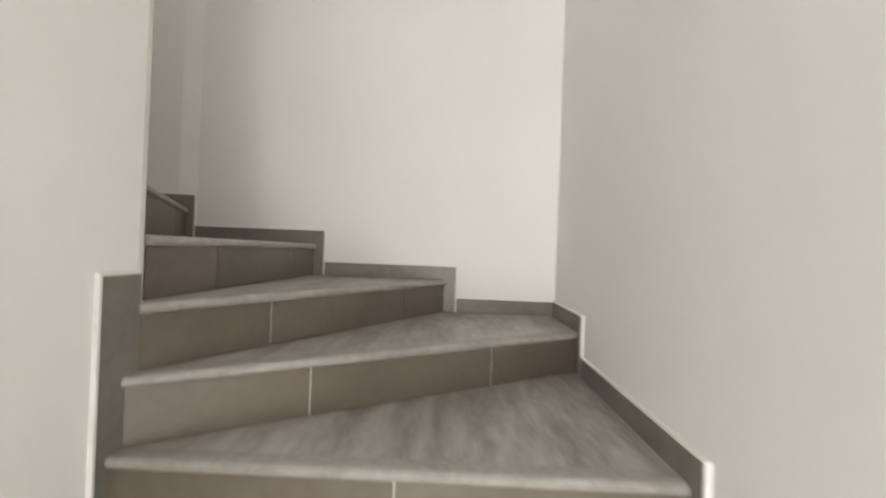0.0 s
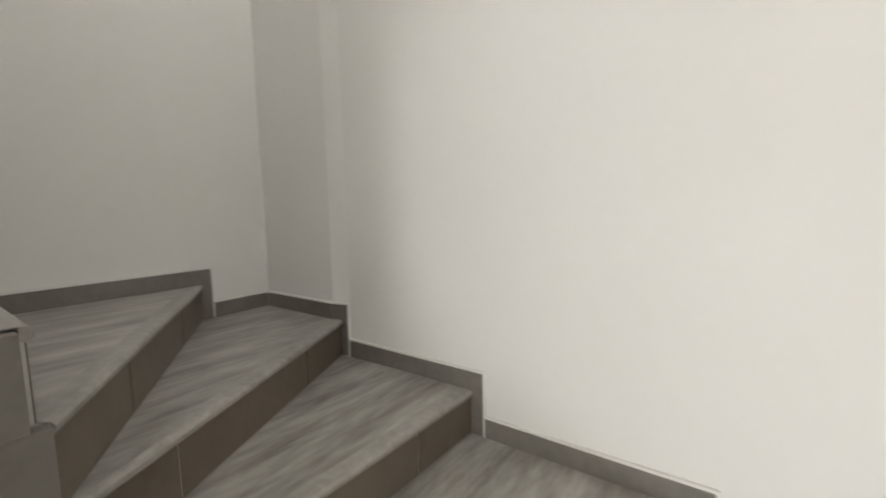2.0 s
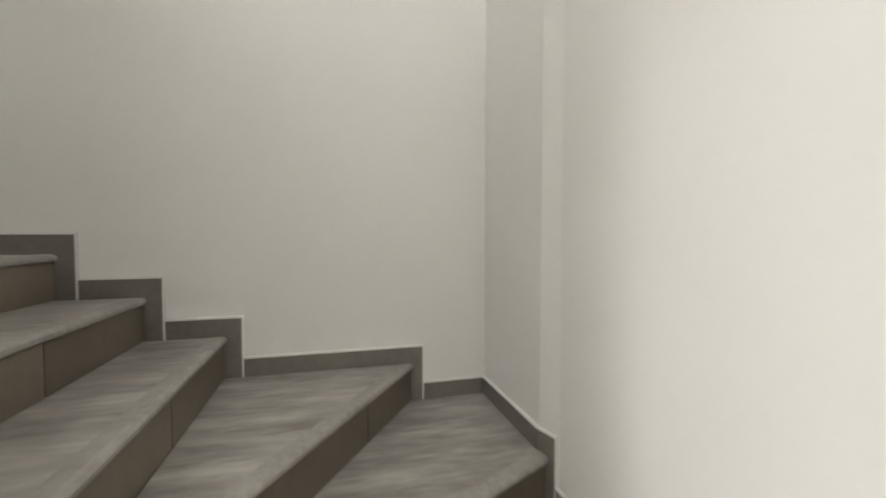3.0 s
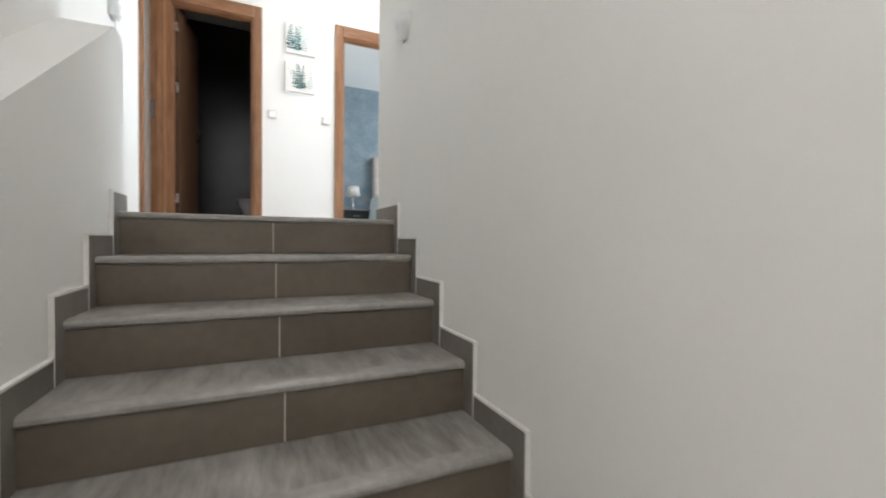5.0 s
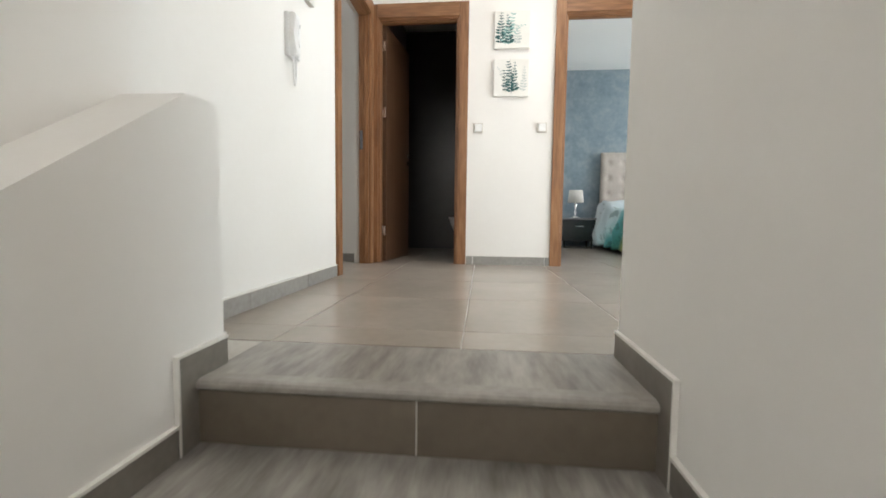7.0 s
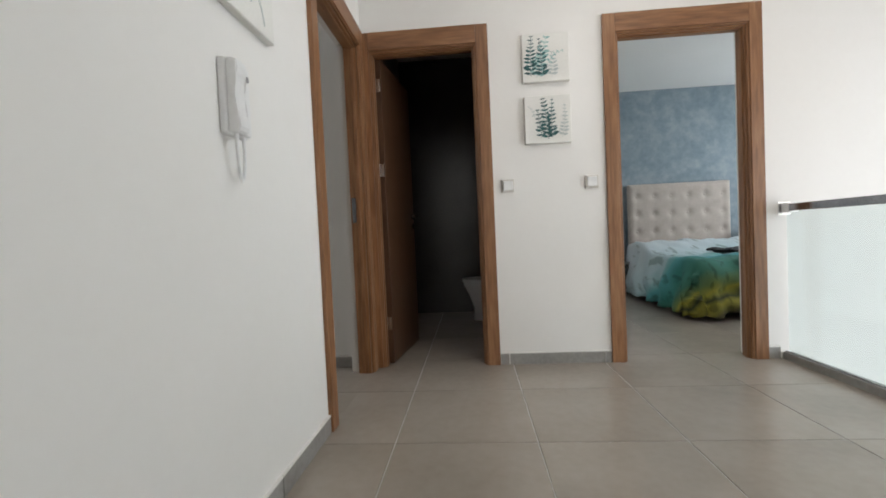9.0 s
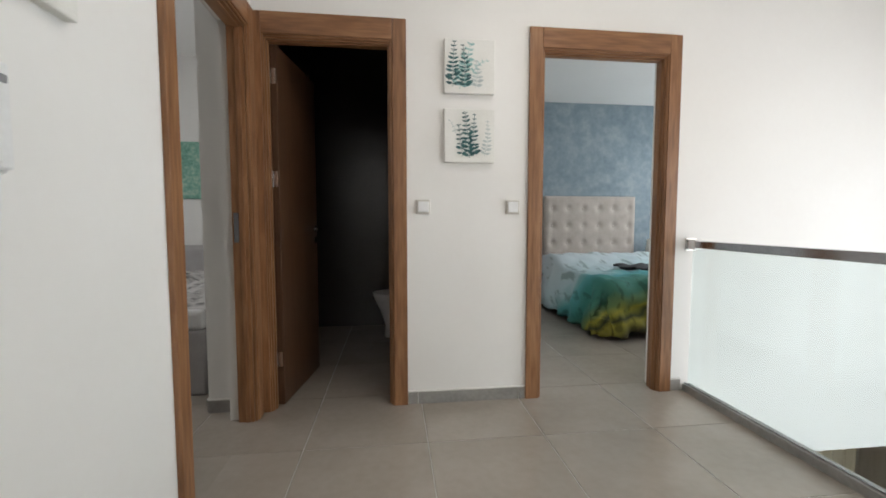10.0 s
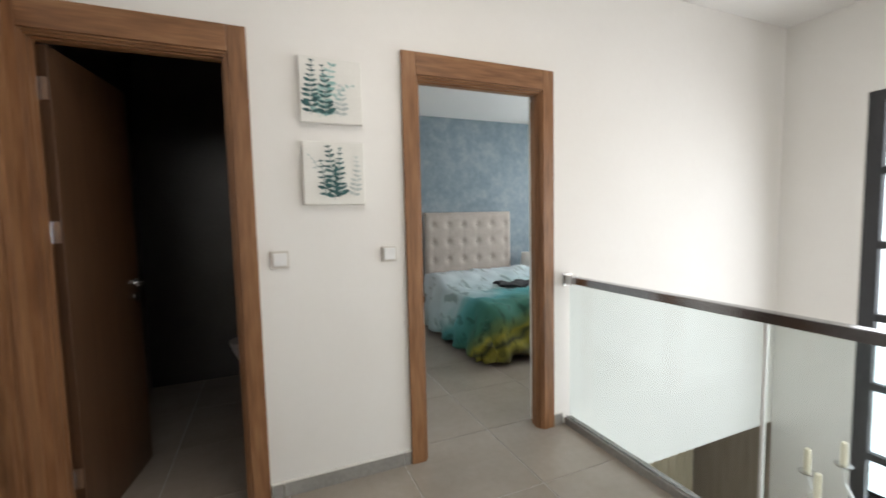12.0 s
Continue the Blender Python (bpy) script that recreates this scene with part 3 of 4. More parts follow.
# bathroom door leaf, standing open into the dark room
leaf = thing("door_1", (-1.282, DOORS_Y + 0.060, 0), "brown wooden bathroom door standing open inwards", "door", kind="structure", turn=82)
M = leaf.matrix_basis
part("door_leaf", moved(soft_box((0.0, -0.04, 0.01), (0.66, 0.0, 2.12), 0.003), M), DOOR_WOOD_DIM, leaf)
for z in (0.29, 1.36, 1.945):
    hinge = part("hinge", moved(lathe([(0.008, z - 0.05), (0.008, z + 0.05)], (-0.010, 0.004, 0), 10), M), CHROME, leaf, "chrome hinge")
    part("hinge_plate", moved(boxes(((-0.004, -0.034, z - 0.045), (-0.0005, -0.004, z + 0.045))), M), CHROME, hinge)
handle = part("door_handle", moved(tube([(0.60, -0.042, 1.06), (0.60, -0.085, 1.06), (0.585, -0.092, 1.06), (0.49, -0.092, 1.06)], 0.009, 10), M), CHROME, leaf, "chrome lever handle")
part("rosette", moved(lathe([(0.025, -0.05), (0.025, -0.04)], (0.60, 0, 1.06), 16, axis="y"), M), CHROME, handle)
part("rosette", moved(lathe([(0.025, -0.05), (0.025, -0.04)], (0.60, 0, 0.98), 16, axis="y"), M), CHROME, handle)

# ---- landing fittings ----


def switch(u, z, label):
    ob = thing("light_switch", (u, DOORS_Y, z), label, "light switch", "landing switches")
    base = soft_box((u - 0.042, DOORS_Y - 0.014, z - 0.042), (u + 0.042, DOORS_Y, z + 0.042), 0.004)
    part("switch_plate", base, IVORY_PLASTIC, ob)
    key = soft_box((u - 0.031, DOORS_Y - 0.024, z - 0.031), (u + 0.031, DOORS_Y - 0.013, z + 0.031), 0.003)
    part("rocker", key, WHITE_PLASTIC, ob)


switch(-0.408, 1.20, "white plastic light switch beside the bathroom door")
switch(0.138, 1.20, "white plastic light switch beside the bedroom door")


def frond(foot, tip, pairs, size, curl, seed, front):
    """A painted fern frond: a thin stem with paired leaves, all in one thin mesh."""
    rng = random.Random(seed)
    bm = bmesh.new()
    a, b = Vector(foot), Vector(tip)
    side = Vector((b.y - a.y, -(b.x - a.x))).normalized()

    def at(s):
        return a.lerp(b, s) + side * curl * math.sin(s * math.pi)

    def quad(pts):
        bm.faces.new([bm.verts.new((p.x, front, p.y)) for p in pts])
    for i in range(14):
        p, q = at(i / 14), at((i + 1) / 14)
        w = side * 0.0014
        quad((p - w, p + w, q + w, q - w))
    for i in range(pairs):
        s = (i + 0.6) / pairs
        c = at(s)
        up = (at(min(s + 0.05, 1)) - c).normalized()
        for sg in (-1, 1):
            length = size * (1.05 - 0.75 * s) * rng.uniform(0.75, 1.15)
            out = (side * sg * 0.93 + up * rng.uniform(0.15, 0.55)).normalized()
            nrm = Vector((-out.y, out.x)) * length * rng.uniform(0.17, 0.26)
            quad((c, c + out * length * 0.35 + nrm, c + out * length * 0.8 + nrm * 0.7, c + out * length, c + out * length * 0.75 - nrm * 0.6, c + out * length * 0.3 - nrm))
    return bm


def canvas(z0, fronds, label):
    ob = thing("canvas_painting", (-0.135, DOORS_Y, z0), label, "painting", "pair of fern canvases")
    part("canvas", soft_box((-0.285, DOORS_Y - 0.032, z0), (0.015, DOORS_Y - 0.002, z0 + 0.31), 0.004), CANVAS, ob)
    for i, (foot, tip, pairs, size, curl, mat, lift) in enumerate(fronds):
        f = [(-0.285 + p[0] * 0.30, z0 + p[1] * 0.31) for p in (foot, tip)]
        part("fern_frond", frond(f[0], f[1], pairs, size, curl, i + 3, DOORS_Y - 0.0325 - 0.0006 * (lift + 1)), mat, ob)


canvas(1.862, [((0.30, 0.08), (0.52, 0.93), 9, 0.075, 0.0, FERN_LIGHT, 0), ((0.17, 0.12), (0.20, 0.96), 11, 0.052, -0.004, FERN_DARK, 2), ((0.40, 0.10), (0.36, 0.90), 10, 0.050, 0.006, FERN_DARK, 3),
               ((0.62, 0.10), (0.62, 0.62), 7, 0.045, 0.01, FERN_GREY, 1), ((0.55, 0.35), (0.88, 0.62), 5, 0.03, -0.02, FERN_LIGHT, 4)],
       "square canvas with teal fern fronds on cream ground")
canvas(1.462, [((0.50, 0.08), (0.40, 0.95), 11, 0.055, 0.004, FERN_DARK, 2), ((0.36, 0.12), (0.28, 0.72), 7, 0.04, 0.0, FERN_DARK, 3), ((0.58, 0.12), (0.60, 0.92), 10, 0.045, -0.005, FERN_DARK, 4),
               ((0.80, 0.12), (0.86, 0.80), 9, 0.038, 0.01, FERN_GREY, 1), ((0.22, 0.55), (0.08, 0.80), 4, 0.022, 0.008, FERN_GREY, 0)],
       "square canvas with dark green fern fronds on cream ground")

# intercom handset on the side wall
ic = thing("intercom", (SIDE_X, 1.17, 1.23), "white wall intercom handset with a looped cord", "intercom")
part("backplate", soft_box((SIDE_X, 1.118, 1.205), (SIDE_X + 0.024, 1.228, 1.422), 0.007, 3), WHITE_PLASTIC, ic)
hand = bmesh.new()
prof = [(0.024, 1.206), (0.050, 1.208), (0.058, 1.22), (0.058, 1.245), (0.050, 1.27), (0.048, 1.315), (0.050, 1.36), (0.058, 1.382), (0.058, 1.408), (0.050, 1.418), (0.024, 1.42)]
rows_ = [[hand.verts.new((SIDE_X + d, y, z)) for d, z in prof] for y in (1.122, 1.178)]
for i in range(len(prof)):
    j = (i + 1) % len(prof)
    hand.faces.new((rows_[0][i], rows_[0][j], rows_[1][j], rows_[1][i]))
hand.faces.new(rows_[0][::-1])
hand.faces.new(rows_[1])
bmesh.ops.bevel(hand, geom=hand.edges[:], offset=0.004, segments=2, affect="EDGES")
part("handset", hand, WHITE_PLASTIC, ic)
part("face_panel", soft_box((SIDE_X + 0.023, 1.182, 1.212), (SIDE_X + 0.038, 1.224, 1.416), 0.005, 3), WHITE_PLASTIC, ic)
part("call_button", soft_box((SIDE_X + 0.037, 1.192, 1.375), (SIDE_X + 0.043, 1.214, 1.392), 0.003), GREY_PLASTIC, ic, "small grey call button")
cord = []
for i in range(41):
    s = i / 40
    cord.append((SIDE_X + 0.036 - 0.016 * s, 1.140 + 0.066 * s, 1.210 - 0.135 * math.sin(s * math.pi) ** 0.42))
part("cord", tube(cord, 0.0055, 8), WHITE_PLASTIC, ic, "looped white cord", smooth=True)

# picture above the intercom
pic = thing("picture", (SIDE_X, 1.13, 1.585), "white canvas picture with thin grey line drawing", "picture")
part("canvas", soft_box((SIDE_X + 0.001, 0.83, 1.585), (SIDE_X + 0.030, 1.43, 2.185), 0.004), CANVAS, pic)
for i, (y0, z0, y1, z1, w) in enumerate(((1.36, 1.62, 1.22, 1.80, 0.03), (1.28, 1.66, 1.15, 1.74, -0.03), (1.20, 1.70, 0.95, 2.05, 0.05), (1.05, 1.68, 1.10, 2.05, 0.04))):
    line = [(SIDE_X + 0.0305, y0 + (y1 - y0) * t / 10 + w * math.sin(t / 10 * math.pi), z0 + (z1 - z0) * t / 10) for t in range(11)]
    part("drawn_line", tube(line, 0.0022, 5), FERN_GREY, pic)

# wall lamp high on the stair wall
wl = thing("wall_lamp", (EAST, -0.13, 0.80), "small curved pale grey wall uplighter", "wall lamp")
sh = bmesh.new()
grid = []
for i in range(9):
    a = math.pi * i / 8
    grid.append([sh.verts.new((EAST - 0.001 - r_ * math.sin(a), -0.13 - 0.075 * math.cos(a) * k_, z)) for r_, k_, z in ((0.012, 0.35, 0.80), (0.035, 0.75, 0.835), (0.055, 1.0, 0.90), (0.050, 0.93, 0.90), (0.030, 0.68, 0.84))])
for p, q in zip(grid, grid[1:]):
    for j in range(4):
        sh.faces.new((p[j], p[j + 1], q[j + 1], q[j]))
part("shade", sh, LAMP_GREY, wl, smooth=True)
part("wall_plate", soft_box((EAST - 0.008, -0.165, 0.82), (EAST, -0.095, 0.89), 0.002), WHITE_PLASTIC, wl)

# ---- railing ----
rail = thing("glass_railing", (RAIL_X, 1.6, 0), "frameless glass railing with a square steel handrail", "railing")
part("handrail", soft_box((RAIL_X - 0.012, 0.34, 0.945), (RAIL_X + 0.038, DOORS_Y - 0.075, 0.990), 0.003), STEEL, rail, "polished square steel handrail")
part("wall_bracket", soft_box((RAIL_X - 0.016, DOORS_Y - 0.080, 0.935), (RAIL_X + 0.042, DOORS_Y - 0.008, 0.997), 0.004), CHROME, rail)
part("wall_flange", soft_box((RAIL_X - 0.026, DOORS_Y - 0.008, 0.922), (RAIL_X + 0.052, DOORS_Y, 1.008), 0.002), CHROME, rail)
for y0, y1 in ((0.34, 1.595), (1.61, DOORS_Y - 0.03)):
    pane = part("glass_pane", boxes(((RAIL_X + 0.008, y0, 0.02), (RAIL_X + 0.020, y1, 0.945))), GLASS, rail, "clear glass pane")
    pane.visible_shadow = False
part("pane_joint", boxes(((RAIL_X + 0.006, 1.597, 0.05), (RAIL_X + 0.022, 1.608, 0.945))), WHITE_PLASTIC, rail)
part("shoe", soft_box((RAIL_X - 0.018, 0.31, -0.005), (RAIL_X + 0.040, DOORS_Y - 0.013, 0.045), 0.003), SKIRT_GREY, rail, "grey base channel")
part("shoe_trim", soft_box((RAIL_X - 0.004, 0.31, 0.045), (RAIL_X + 0.006, DOORS_Y - 0.013, 0.052), 0.001), STEEL, rail)
part("slab_edge", boxes(((RAIL_X + 0.041, 0.31, -0.40), (RAIL_X + 0.055, DOORS_Y - 0.002, 0.02))), PLASTER, rail)

# ---- tall window of the void ----
win = tagged(new("window_1"), "tall black framed window with many panes", "window", kind="structure")
win.matrix_basis = pose(3.69, 1.43, WIN_Z0)
cols = [WIN_Y0, WIN_Y0 + 0.54, WIN_Y0 + 1.08, WIN_Y1]
for i, y in enumerate(cols):
    w = 0.045 if i in (0, 3) else 0.025
    y = min(max(y, WIN_Y0 + w), WIN_Y1 - w)
    part("mullion", soft_box((3.635, y - w, WIN_Z0), (3.70, y + w, WIN_Z1), 0.004), BLACK_FRAME, win)
zrow = [2.19, 1.655, 1.115, 0.575, 0.05, -0.49, -1.03, -1.57, -2.11, -2.66]
for z in zrow:
    part("transom", soft_box((3.64, WIN_Y0 + 0.002, z - 0.028), (3.695, WIN_Y1 - 0.002, z + 0.028), 0.004), BLACK_FRAME, win)
for z0, z1 in zip(zrow[1:], zrow):
    for y0, y1 in zip(cols, cols[1:]):
        p = part("pane", boxes(((3.664, y0 + 0.02, z0 + 0.025), (3.670, y1 - 0.02, z1 - 0.025))), PANE, win)
        p.visible_shadow = False

# Unseen window, added behind the void's south fill lamp.
added_win = tagged(new("added_window_2"), "unseen black framed window added to light the void", "window", kind="structure")
added_win.matrix_basis = pose(2.3, 0.21, -0.3)
for x in (1.47, 2.30, 3.13):
    part("mullion", soft_box((x - 0.02, 0.19, -0.3), (x + 0.02, 0.24, 2.1), 0.004), BLACK_FRAME, added_win)
for z in (-0.28, 0.9, 2.08):
    part("transom", soft_box((1.452, 0.192, z - 0.02), (3.148, 0.238, z + 0.02), 0.004), BLACK_FRAME, added_win)
for x0, x1 in ((1.48, 2.29), (2.31, 3.12)):
    for z0, z1 in ((-0.27, 0.89), (0.91, 2.07)):
        p = part("pane", boxes(((x0, 0.212, z0), (x1, 0.218, z1))), PANE, added_win)
        p.visible_shadow = False

# ---- chandelier in the void ----
CX, CY, CZ = 2.45, 1.58, -0.30
ch = thing("chandelier", (CX, CY, CZ), "white candle chandelier hanging in the stairwell void", "chandelier")
part("stem", lathe([(0.008, CZ), (0.03, CZ + 0.03), (0.045, CZ + 0.10), (0.02, CZ + 0.18), (0.012, CZ + 0.3), (0.008, TOP)], (CX, CY, 0), 14), CHROME, ch)
for i in range(8):
    a = 2 * math.pi * i / 8 + 0.2
    c, s_ = math.cos(a), math.sin(a)
    line = [(CX + c * r_, CY + s_ * r_, CZ + h_) for r_, h_ in ((0.03, 0.08), (0.12, -0.02), (0.24, -0.03), (0.33, 0.04), (0.36, 0.14))]
    arm = part("arm", tube(line, 0.010, 8), WHITE_PLASTIC, ch)
    part("drip_pan", lathe([(0.012, 0.13), (0.042, 0.15), (0.045, 0.158), (0.016, 0.158)], (CX + c * 0.36, CY + s_ * 0.36, CZ), 14), CHROME, arm)
    part("candle_sleeve", lathe([(0.017, 0.158), (0.017, 0.29), (0.012, 0.295)], (CX + c * 0.36, CY + s_ * 0.36, CZ), 12), CANDLE, arm)

# ---- bedroom ----
bed = thing("bed", (2.1, 4.9, 0), "double bed with a beige buttoned headboard", "bed")
hbm = soft_box((1.46, 5.735, 0.05), (2.77, 5.80, 1.46), 0.015, 3)
TUFTS = [(1.565 + c * 0.22, 0.585 + r * 0.235) for r in range(4) for c in range(6)]
HNX, HNZ = 110, 96
face = []
for i in range(HNX + 1):
    face.append([])
    for j in range(HNZ + 1):
        x, z = 1.462 + 1.306 * i / HNX, 0.30 + 1.158 * j / HNZ
        near = min((x - tx) ** 2 + (z - tz) ** 2 for tx, tz in TUFTS)
        rim = min(1.0, min(i, HNX - i, HNZ - j) / 4)
        fold = 0.002 * math.exp(-(((x - 1.565) / 0.22 - round((x - 1.565) / 0.22)) * 10) ** 2)
        puff = 0.028 * rim ** 0.5 - 0.024 * math.exp(-near / 0.0022) - fold * rim
        face[-1].append(hbm.verts.new((x, 5.736 - max(puff, 0.0), z)))
for p, q in zip(face, face[1:]):
    for j in range(HNZ):
        hbm.faces.new((p[j], q[j], q[j + 1], p[j + 1]))
headboard = part("headboard", hbm, UPHOLSTERY, bed, smooth=True)
for tx, tz in TUFTS:
    part("button", lathe([(0.015, 0.002), (0.014, -0.004), (0.007, -0.009)], (tx, 5.736, tz), 10, axis="y"), UPHOLSTERY, headboard, smooth=True)
part("base", soft_box((1.46, 4.0, 0.08), (2.77, 5.72, 0.30), 0.01), GREY_FABRIC, bed)
part("mattress", soft_box((1.42, 3.98, 0.30), (2.80, 5.71, 0.52), 0.04, 3), WHITE_FABRIC, bed)
spread = thing("bedspread", (1.3, 3.9, 0), "printed bedspread in teal, yellow green and white", "bedspread")
sb = bmesh.new()
NX, NY = 56, 56
gridv = []
for i in range(NX + 1):
    col = []
    for j in range(NY + 1):
        u, v = i / NX, j / NY
        x, y = 0.0 + u * 2.5 - 0.50, v * 2.2 - 0.50          # flat cloth, local to the bed top
        out_x, out_y = max(0, 0.02 - x, x - 1.46), max(0, 0.02 - y)
        drop = max(out_x, out_y)
        px = min(max(x, 0.02), 1.46)
        py = max(y, 0.02)
        w = noise.noise(Vector((x * 4.2, y * 4.2, 0.3)))
        fold = 0.035 * math.sin((x if out_y > out_x else y) * 17 + 3 * w)
        spreadout = 0.10 * min(1, drop / 0.3) + fold * min(1, drop / 0.25)
        if out_y > out_x:
            spreadout += 0.045 * min(1, drop / 0.06) * math.sin(drop * 17 + 1.5 * w + 0.8 * x)
        if out_x > 0 and out_x >= out_y:
            px += (-1 if x < 0.5 else 1) * spreadout
        if out_y > 0 and out_y >= out_x:
            py -= spreadout
        quilt = 0.022 * abs(math.sin((x + y) * 10)) ** 0.5 * abs(math.sin((x - y) * 10)) ** 0.5
        z = 0.545 + 0.025 * w + quilt - min(drop, 0.50) + (0.15 * math.exp(-((y - 1.45) / 0.33) ** 2)) * (1 if drop == 0 else max(0, 1 - drop * 6))
        col.append(sb.verts.new((1.38 + px, 3.96 + py, max(z, 0.015 + 0.01 * abs(w)))))
    gridv.append(col)
for i in range(NX):
    for j in range(NY):
        sb.faces.new((gridv[i][j], gridv[i + 1][j], gridv[i + 1][j + 1], gridv[i][j + 1]))
cloth = part("cloth", sb, BEDSPREAD, spread, smooth=True)
cloth.data.transform(Matrix.Translation((-1.38, -3.96, 0)))
cloth.matrix_parent_inverse = spread.matrix_basis.inverted()
cloth.location = (1.38, 3.96, 0)
cloth.modifiers.new("thick", "SOLIDIFY").thickness = 0.012
throw = thing("folded_throw", (2.35, 4.75, 0.58), "dark folded throw lying on the bedspread", "throw")
tb = bmesh.new()
tv = [[tb.verts.new((2.02 + 0.62 * i / 14 + 0.03 * math.sin(j * 1.3), 4.62 + 0.28 * j / 8 + 0.03 * math.sin(i * 0.9), 0.585 + 0.022 * math.sin(i * 1.1) * math.cos(j * 0.9) + 0.02)) for j in range(9)] for i in range(15)]
for i in range(14):
    for j in range(8):
        tb.faces.new((tv[i][j], tv[i + 1][j], tv[i + 1][j + 1], tv[i][j + 1]))
tc_ = part("cloth", tb, material("charcoal_throw", [(0.03, 0.032, 0.034), (0.06, 0.062, 0.064)], 0.9, 10, bump=0.2), throw, smooth=True)
tc_.modifiers.new("thick", "SOLIDIFY").thickness = 0.02


def nightstand(x, y, label):
    ob = thing("nightstand", (x, y, 0), label, "nightstand", "nightstands beside the bed")
    part("cabinet_body", soft_box((x - 0.24, y - 0.19, 0.10), (x + 0.24, y + 0.19, 0.42), 0.006), DARK_GLASS, ob)
    part("tabletop", soft_box((x - 0.25, y - 0.20, 0.42), (x + 0.25, y + 0.20, 0.45), 0.004), GREY_PLASTIC, ob)
    drawer = part("drawer", soft_box((x - 0.22, y - 0.202, 0.22), (x + 0.22, y - 0.19, 0.40), 0.003), DARK_GLASS, ob)
    part("handle", tube([(x - 0.06, y - 0.21, 0.32), (x + 0.06, y - 0.21, 0.32)], 0.006, 8), CHROME, drawer)
    for sx in (-0.2, 0.2):
        for sy in (-0.15, 0.15):
            part("leg", lathe([(0.012, 0.0), (0.018, 0.10)], (x + sx, y + sy, 0), 10), DARK_GLASS, ob)


def table_lamp(x, y, z, label):
    ob = thing("table_lamp", (x, y, z), label, "table lamp", "bedside lamps")
    part("lamp_base", lathe([(0.06, z), (0.06, z + 0.015), (0.012, z + 0.03), (0.025, z + 0.08), (0.012, z + 0.13), (0.028, z + 0.18), (0.008, z + 0.24)], (x, y, 0), 18), CHROME, ob, "chrome turned base", smooth=True)
    sh_ = bmesh.new()
    r0 = [sh_.verts.new((x + 0.12 * math.cos(a / 12 * math.pi), y + 0.12 * math.sin(a / 12 * math.pi), z + 0.23)) for a in range(24)]
    r1 = [sh_.verts.new((x + 0.10 * math.cos(a / 12 * math.pi), y + 0.10 * math.sin(a / 12 * math.pi), z + 0.42)) for a in range(24)]
    for i in range(24):
        sh_.faces.new((r0[i], r0[(i + 1) % 24], r1[(i + 1) % 24], r1[i]))
    s2 = part("shade", sh_, SHADE, ob, "pale fabric shade", smooth=True)
    s2.modifiers.new("thick", "SOLIDIFY").thickness = 0.003


nightstand(1.08, 5.60, "dark lacquered nightstand beside the headboard")
table_lamp(1.06, 5.60, 0.45, "chrome bedside lamp with a pale shade")
nightstand(3.06, 5.60, "dark lacquered nightstand on the far bedside")
table_lamp(2.98, 5.58, 0.45, "chrome bedside lamp with a pale shade")

# ---- bathroom ----
wc = thing("toilet", (-0.55, 4.3, 0), "white ceramic toilet in the dark bathroom", "toilet")
bowl = bmesh.new()
prev = None
for z, rx_, ry_ in ((0.0, 0.11, 0.16), (0.12, 0.10, 0.15), (0.26, 0.13, 0.20), (0.36, 0.18, 0.25), (0.40, 0.185, 0.255)):
    ring = [bowl.verts.new((-0.52 - ry_ * math.cos(a * math.pi / 12), 4.32 + rx_ * math.sin(a * math.pi / 12), z)) for a in range(24)]
    if prev:
        for i in range(24):
            bowl.faces.new((prev[i], prev[(i + 1) % 24], ring[(i + 1) % 24], ring[i]))
    else:
        bowl.faces.new(ring[::-1])
    prev = ring
bowl.faces.new(prev)
part("bowl", bowl, CERAMIC, wc, smooth=True)
lid = bmesh.new()
for z in (0.40, 0.43):
    ring = [lid.verts.new((-0.52 - 0.265 * math.cos(a * math.pi / 12), 4.32 + 0.19 * math.sin(a * math.pi / 12), z)) for a in range(24)]
    if z == 0.40:
        low = ring
lid.faces.new(low[::-1])
lid.faces.new(ring)
for i in range(24):
    lid.faces.new((low[i], low[(i + 1) % 24], ring[(i + 1) % 24], ring[i]))
part("seat_lid", lid, CERAMIC, wc)
part("cistern", soft_box((-0.34, 4.13, 0.38), (-0.202, 4.51, 0.78), 0.02, 3), CERAMIC, wc)
tw = thing("towel", (-1.2, 4.2, 1.0), "pale green towel hanging on the bathroom wall", "towel")
twb = bmesh.new()
tv = [[twb.verts.new((-1.385 + 0.02 * math.sin(i * 1.7) + 0.012 * math.sin(j), 4.05 + 0.36 * i / 10, 0.75 + 0.75 * j / 10)) for j in range(11)] for i in range(11)]
for i in range(10):
    for j in range(10):
        twb.faces.new((tv[i][j], tv[i + 1][j], tv[i + 1][j + 1], tv[i][j + 1]))
part("towel_cloth", twb, TOWEL, tw, smooth=True).modifiers.new("thick", "SOLIDIFY").thickness = 0.015
part("towel_hook", tube([(-1.42, 4.23, 1.52), (-1.375, 4.23, 1.52), (-1.365, 4.23, 1.545)], 0.007, 8), CHROME, tw)

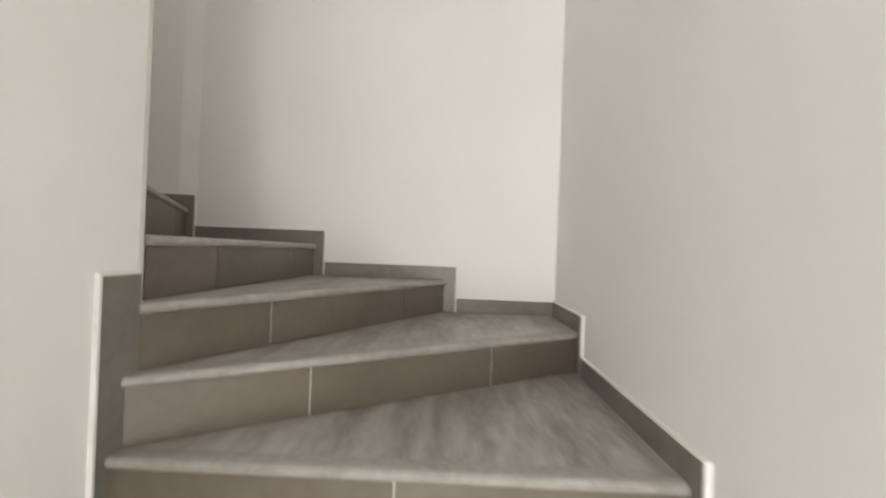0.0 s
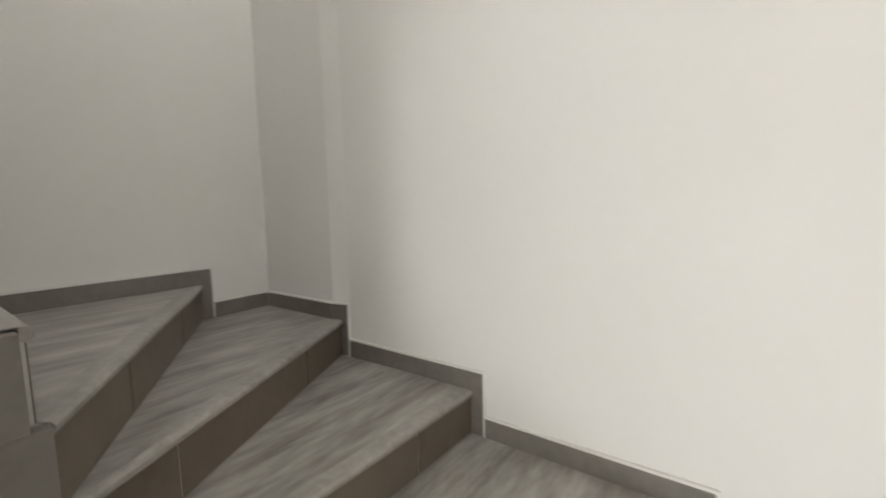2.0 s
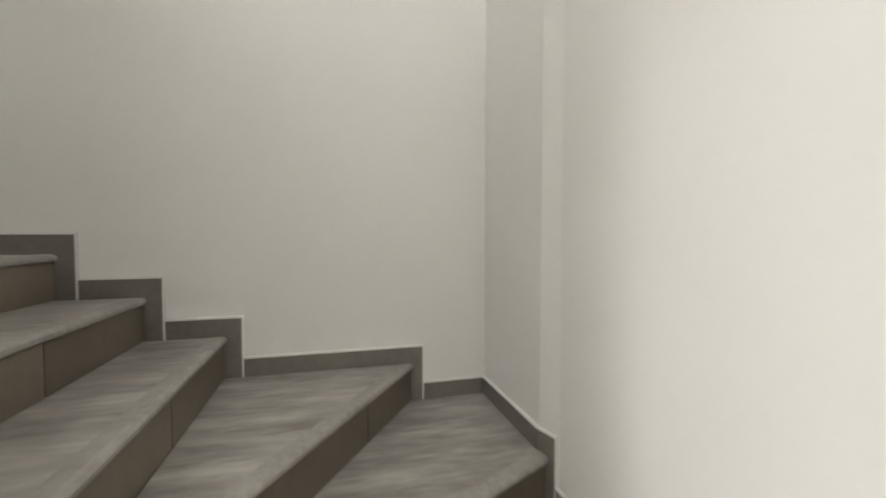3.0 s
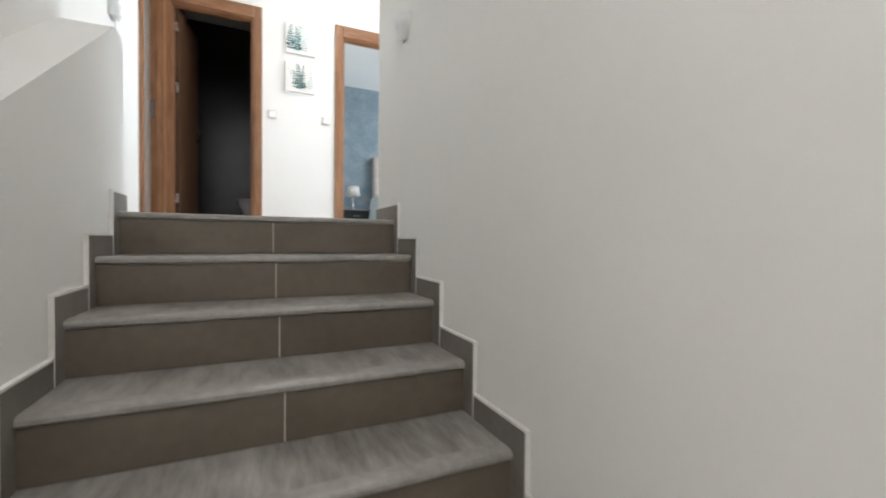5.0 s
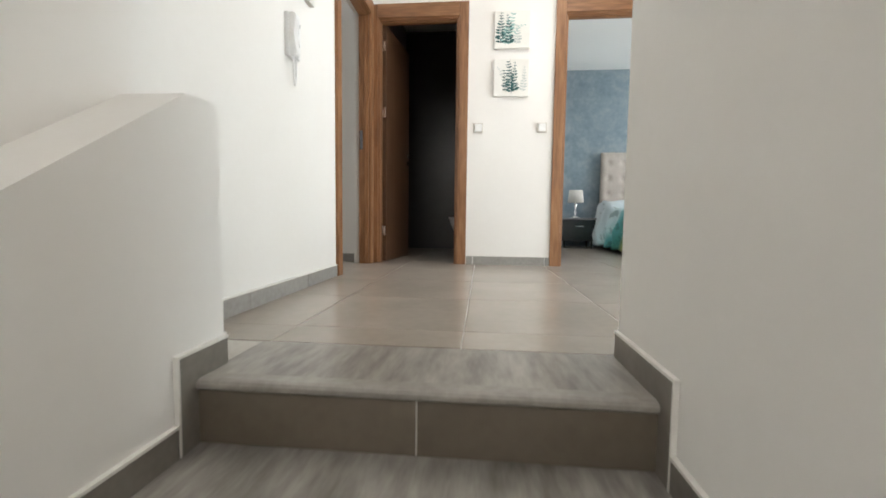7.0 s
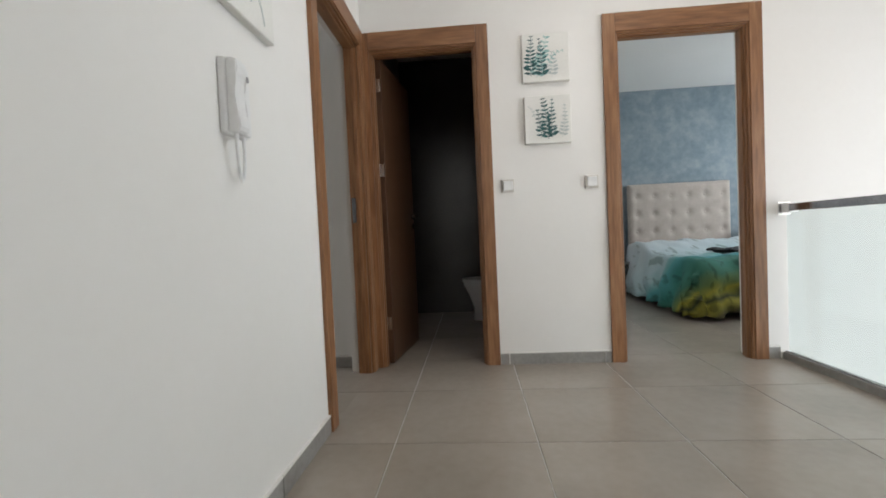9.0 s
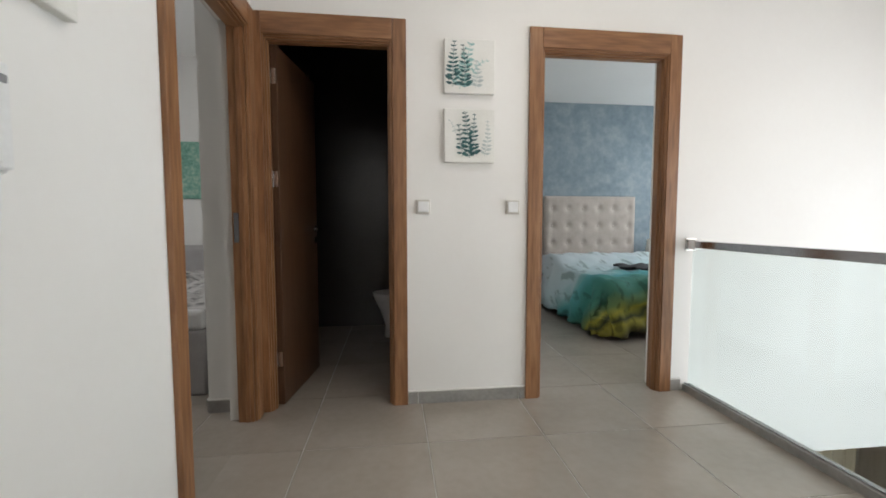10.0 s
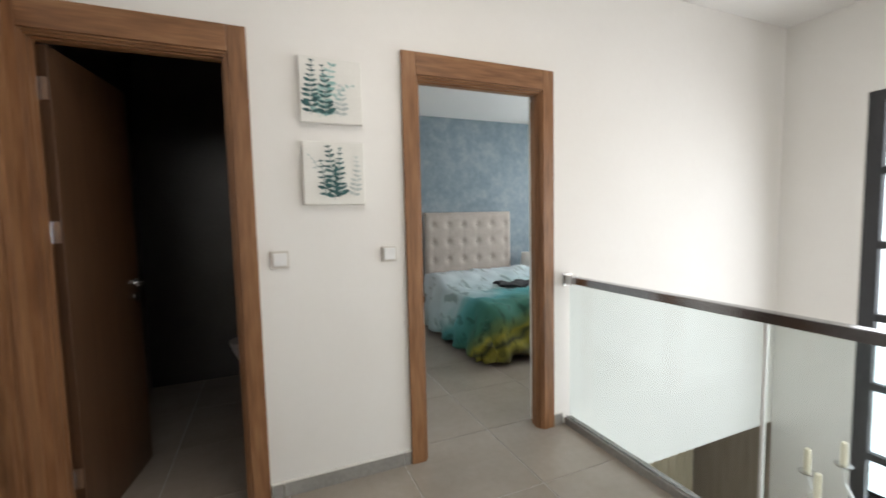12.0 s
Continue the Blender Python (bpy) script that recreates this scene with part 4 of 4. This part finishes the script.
# ---- children's room ----
kb = thing("single_bed", (-2.2, 3.9, 0), "single bed with a pale grey upholstered base", "bed")
part("base", soft_box((-2.75, 3.05, 0.0), (-1.78, 4.95, 0.42), 0.015, 3), GREY_FABRIC, kb)
part("mattress", soft_box((-2.74, 3.06, 0.42), (-1.79, 4.94, 0.55), 0.03, 3), WHITE_FABRIC, kb)
dv = thing("duvet", (-2.26, 3.9, 0.55), "crumpled grey leaf-print duvet on the bed", "duvet")
db = bmesh.new()
gv = []
for i in range(41):
    gv.append([])
    for j in range(61):
        x, y = -2.76 + 1.0 * i / 40, 3.10 + 1.8 * j / 60
        z = 0.60 + 0.05 * noise.noise(Vector((x * 5, y * 5, 1.7))) + 0.03 * noise.noise(Vector((x * 14, y * 14, 4.1)))
        edge = min(i, 40 - i, j) / 3
        gv[-1].append(db.verts.new((x, y, 0.545 + (z - 0.545) * min(1, edge + 0.1))))
for i in range(40):
    for j in range(60):
        db.faces.new((gv[i][j], gv[i + 1][j], gv[i + 1][j + 1], gv[i][j + 1]))
part("cloth", db, LEAF_LINEN, dv, smooth=True).modifiers.new("thick", "SOLIDIFY").thickness = 0.015
hb = thing("cushion", (-2.33, 4.86, 0.6), "grey upholstered bolster at the head of the bed", "cushion")
part("cushion_body", soft_box((-2.85, 4.76, 0.56), (-1.80, 4.93, 0.87), 0.05, 4), GREY_FABRIC, hb)
ga = thing("green_painting", (-2.7, 5.2, 1.4), "green textured canvas on the white wall", "painting")
part("canvas", soft_box((-2.96, 5.165, 1.36), (-2.60, 5.198, 1.98), 0.004), GREEN_ART, ga)

# ---- ground floor glimpsed below ----
cu = thing("curtain", (3.65, 3.82, GROUND), "cream curtain on the ground floor", "curtain")
cb = bmesh.new()
cv = [[cb.verts.new((3.25 + 0.8 * i / 40, 3.82 + 0.035 * math.sin(i * 0.95), GROUND + 0.02 + 2.5 * j)) for j in (0, 1)] for i in range(41)]
for p, q in zip(cv, cv[1:]):
    cb.faces.new((p[0], q[0], q[1], p[1]))
part("curtain_cloth", cb, CREAM, cu, smooth=True).modifiers.new("thick", "SOLIDIFY").thickness = 0.01

# ---- floor tiles ----
floor_ob = bpy.data.objects["floor_slab"]
TX, TY, PX, PY, GAP = -1.03, 2.32, 0.61, 0.60, 0.0022
tile_mesh = mesh_of("floor_tile", soft_box((GAP, GAP, -0.012), (PX - GAP, PY - GAP, 0.0), 0.0012, 1), FLOOR_TILE)
clips = [(SIDE_X, 0.325, RAIL_X - 0.018, DOORS_Y + 0.165), (-4.2, 0.30, SIDE_X, 2.80), (-4.2, 2.80, -1.66, 5.2), (-1.42, DOORS_Y + 0.165, -0.20, 4.75), (0.0, DOORS_Y + 0.165, 4.2, 5.85)]
for x0, y0, x1, y1 in clips:
    for i in range(math.floor((x0 - TX) / PX), math.ceil((x1 - TX) / PX)):
        for j in range(math.floor((y0 - TY) / PY), math.ceil((y1 - TY) / PY)):
            ax, ay, bx, by = TX + i * PX, TY + j * PY, TX + (i + 1) * PX, TY + (j + 1) * PY
            cx0, cy0, cx1, cy1 = max(ax, x0), max(ay, y0), min(bx, x1), min(by, y1)
            if cx1 - cx0 < 0.02 or cy1 - cy0 < 0.02:
                continue
            if (cx0, cy0, cx1, cy1) == (ax, ay, bx, by):
                tile = new("floor_tile", tile_mesh)
                tile.location = (ax, ay, 0)
            else:
                tile = new("floor_tile", mesh_of("floor_tile", boxes(((cx0 + (GAP if cx0 == ax else 0), cy0 + (GAP if cy0 == ay else 0), -0.012), (cx1 - (GAP if cx1 == bx else 0), cy1 - (GAP if cy1 == by else 0), 0.0))), FLOOR_TILE))
            tile.parent = floor_ob
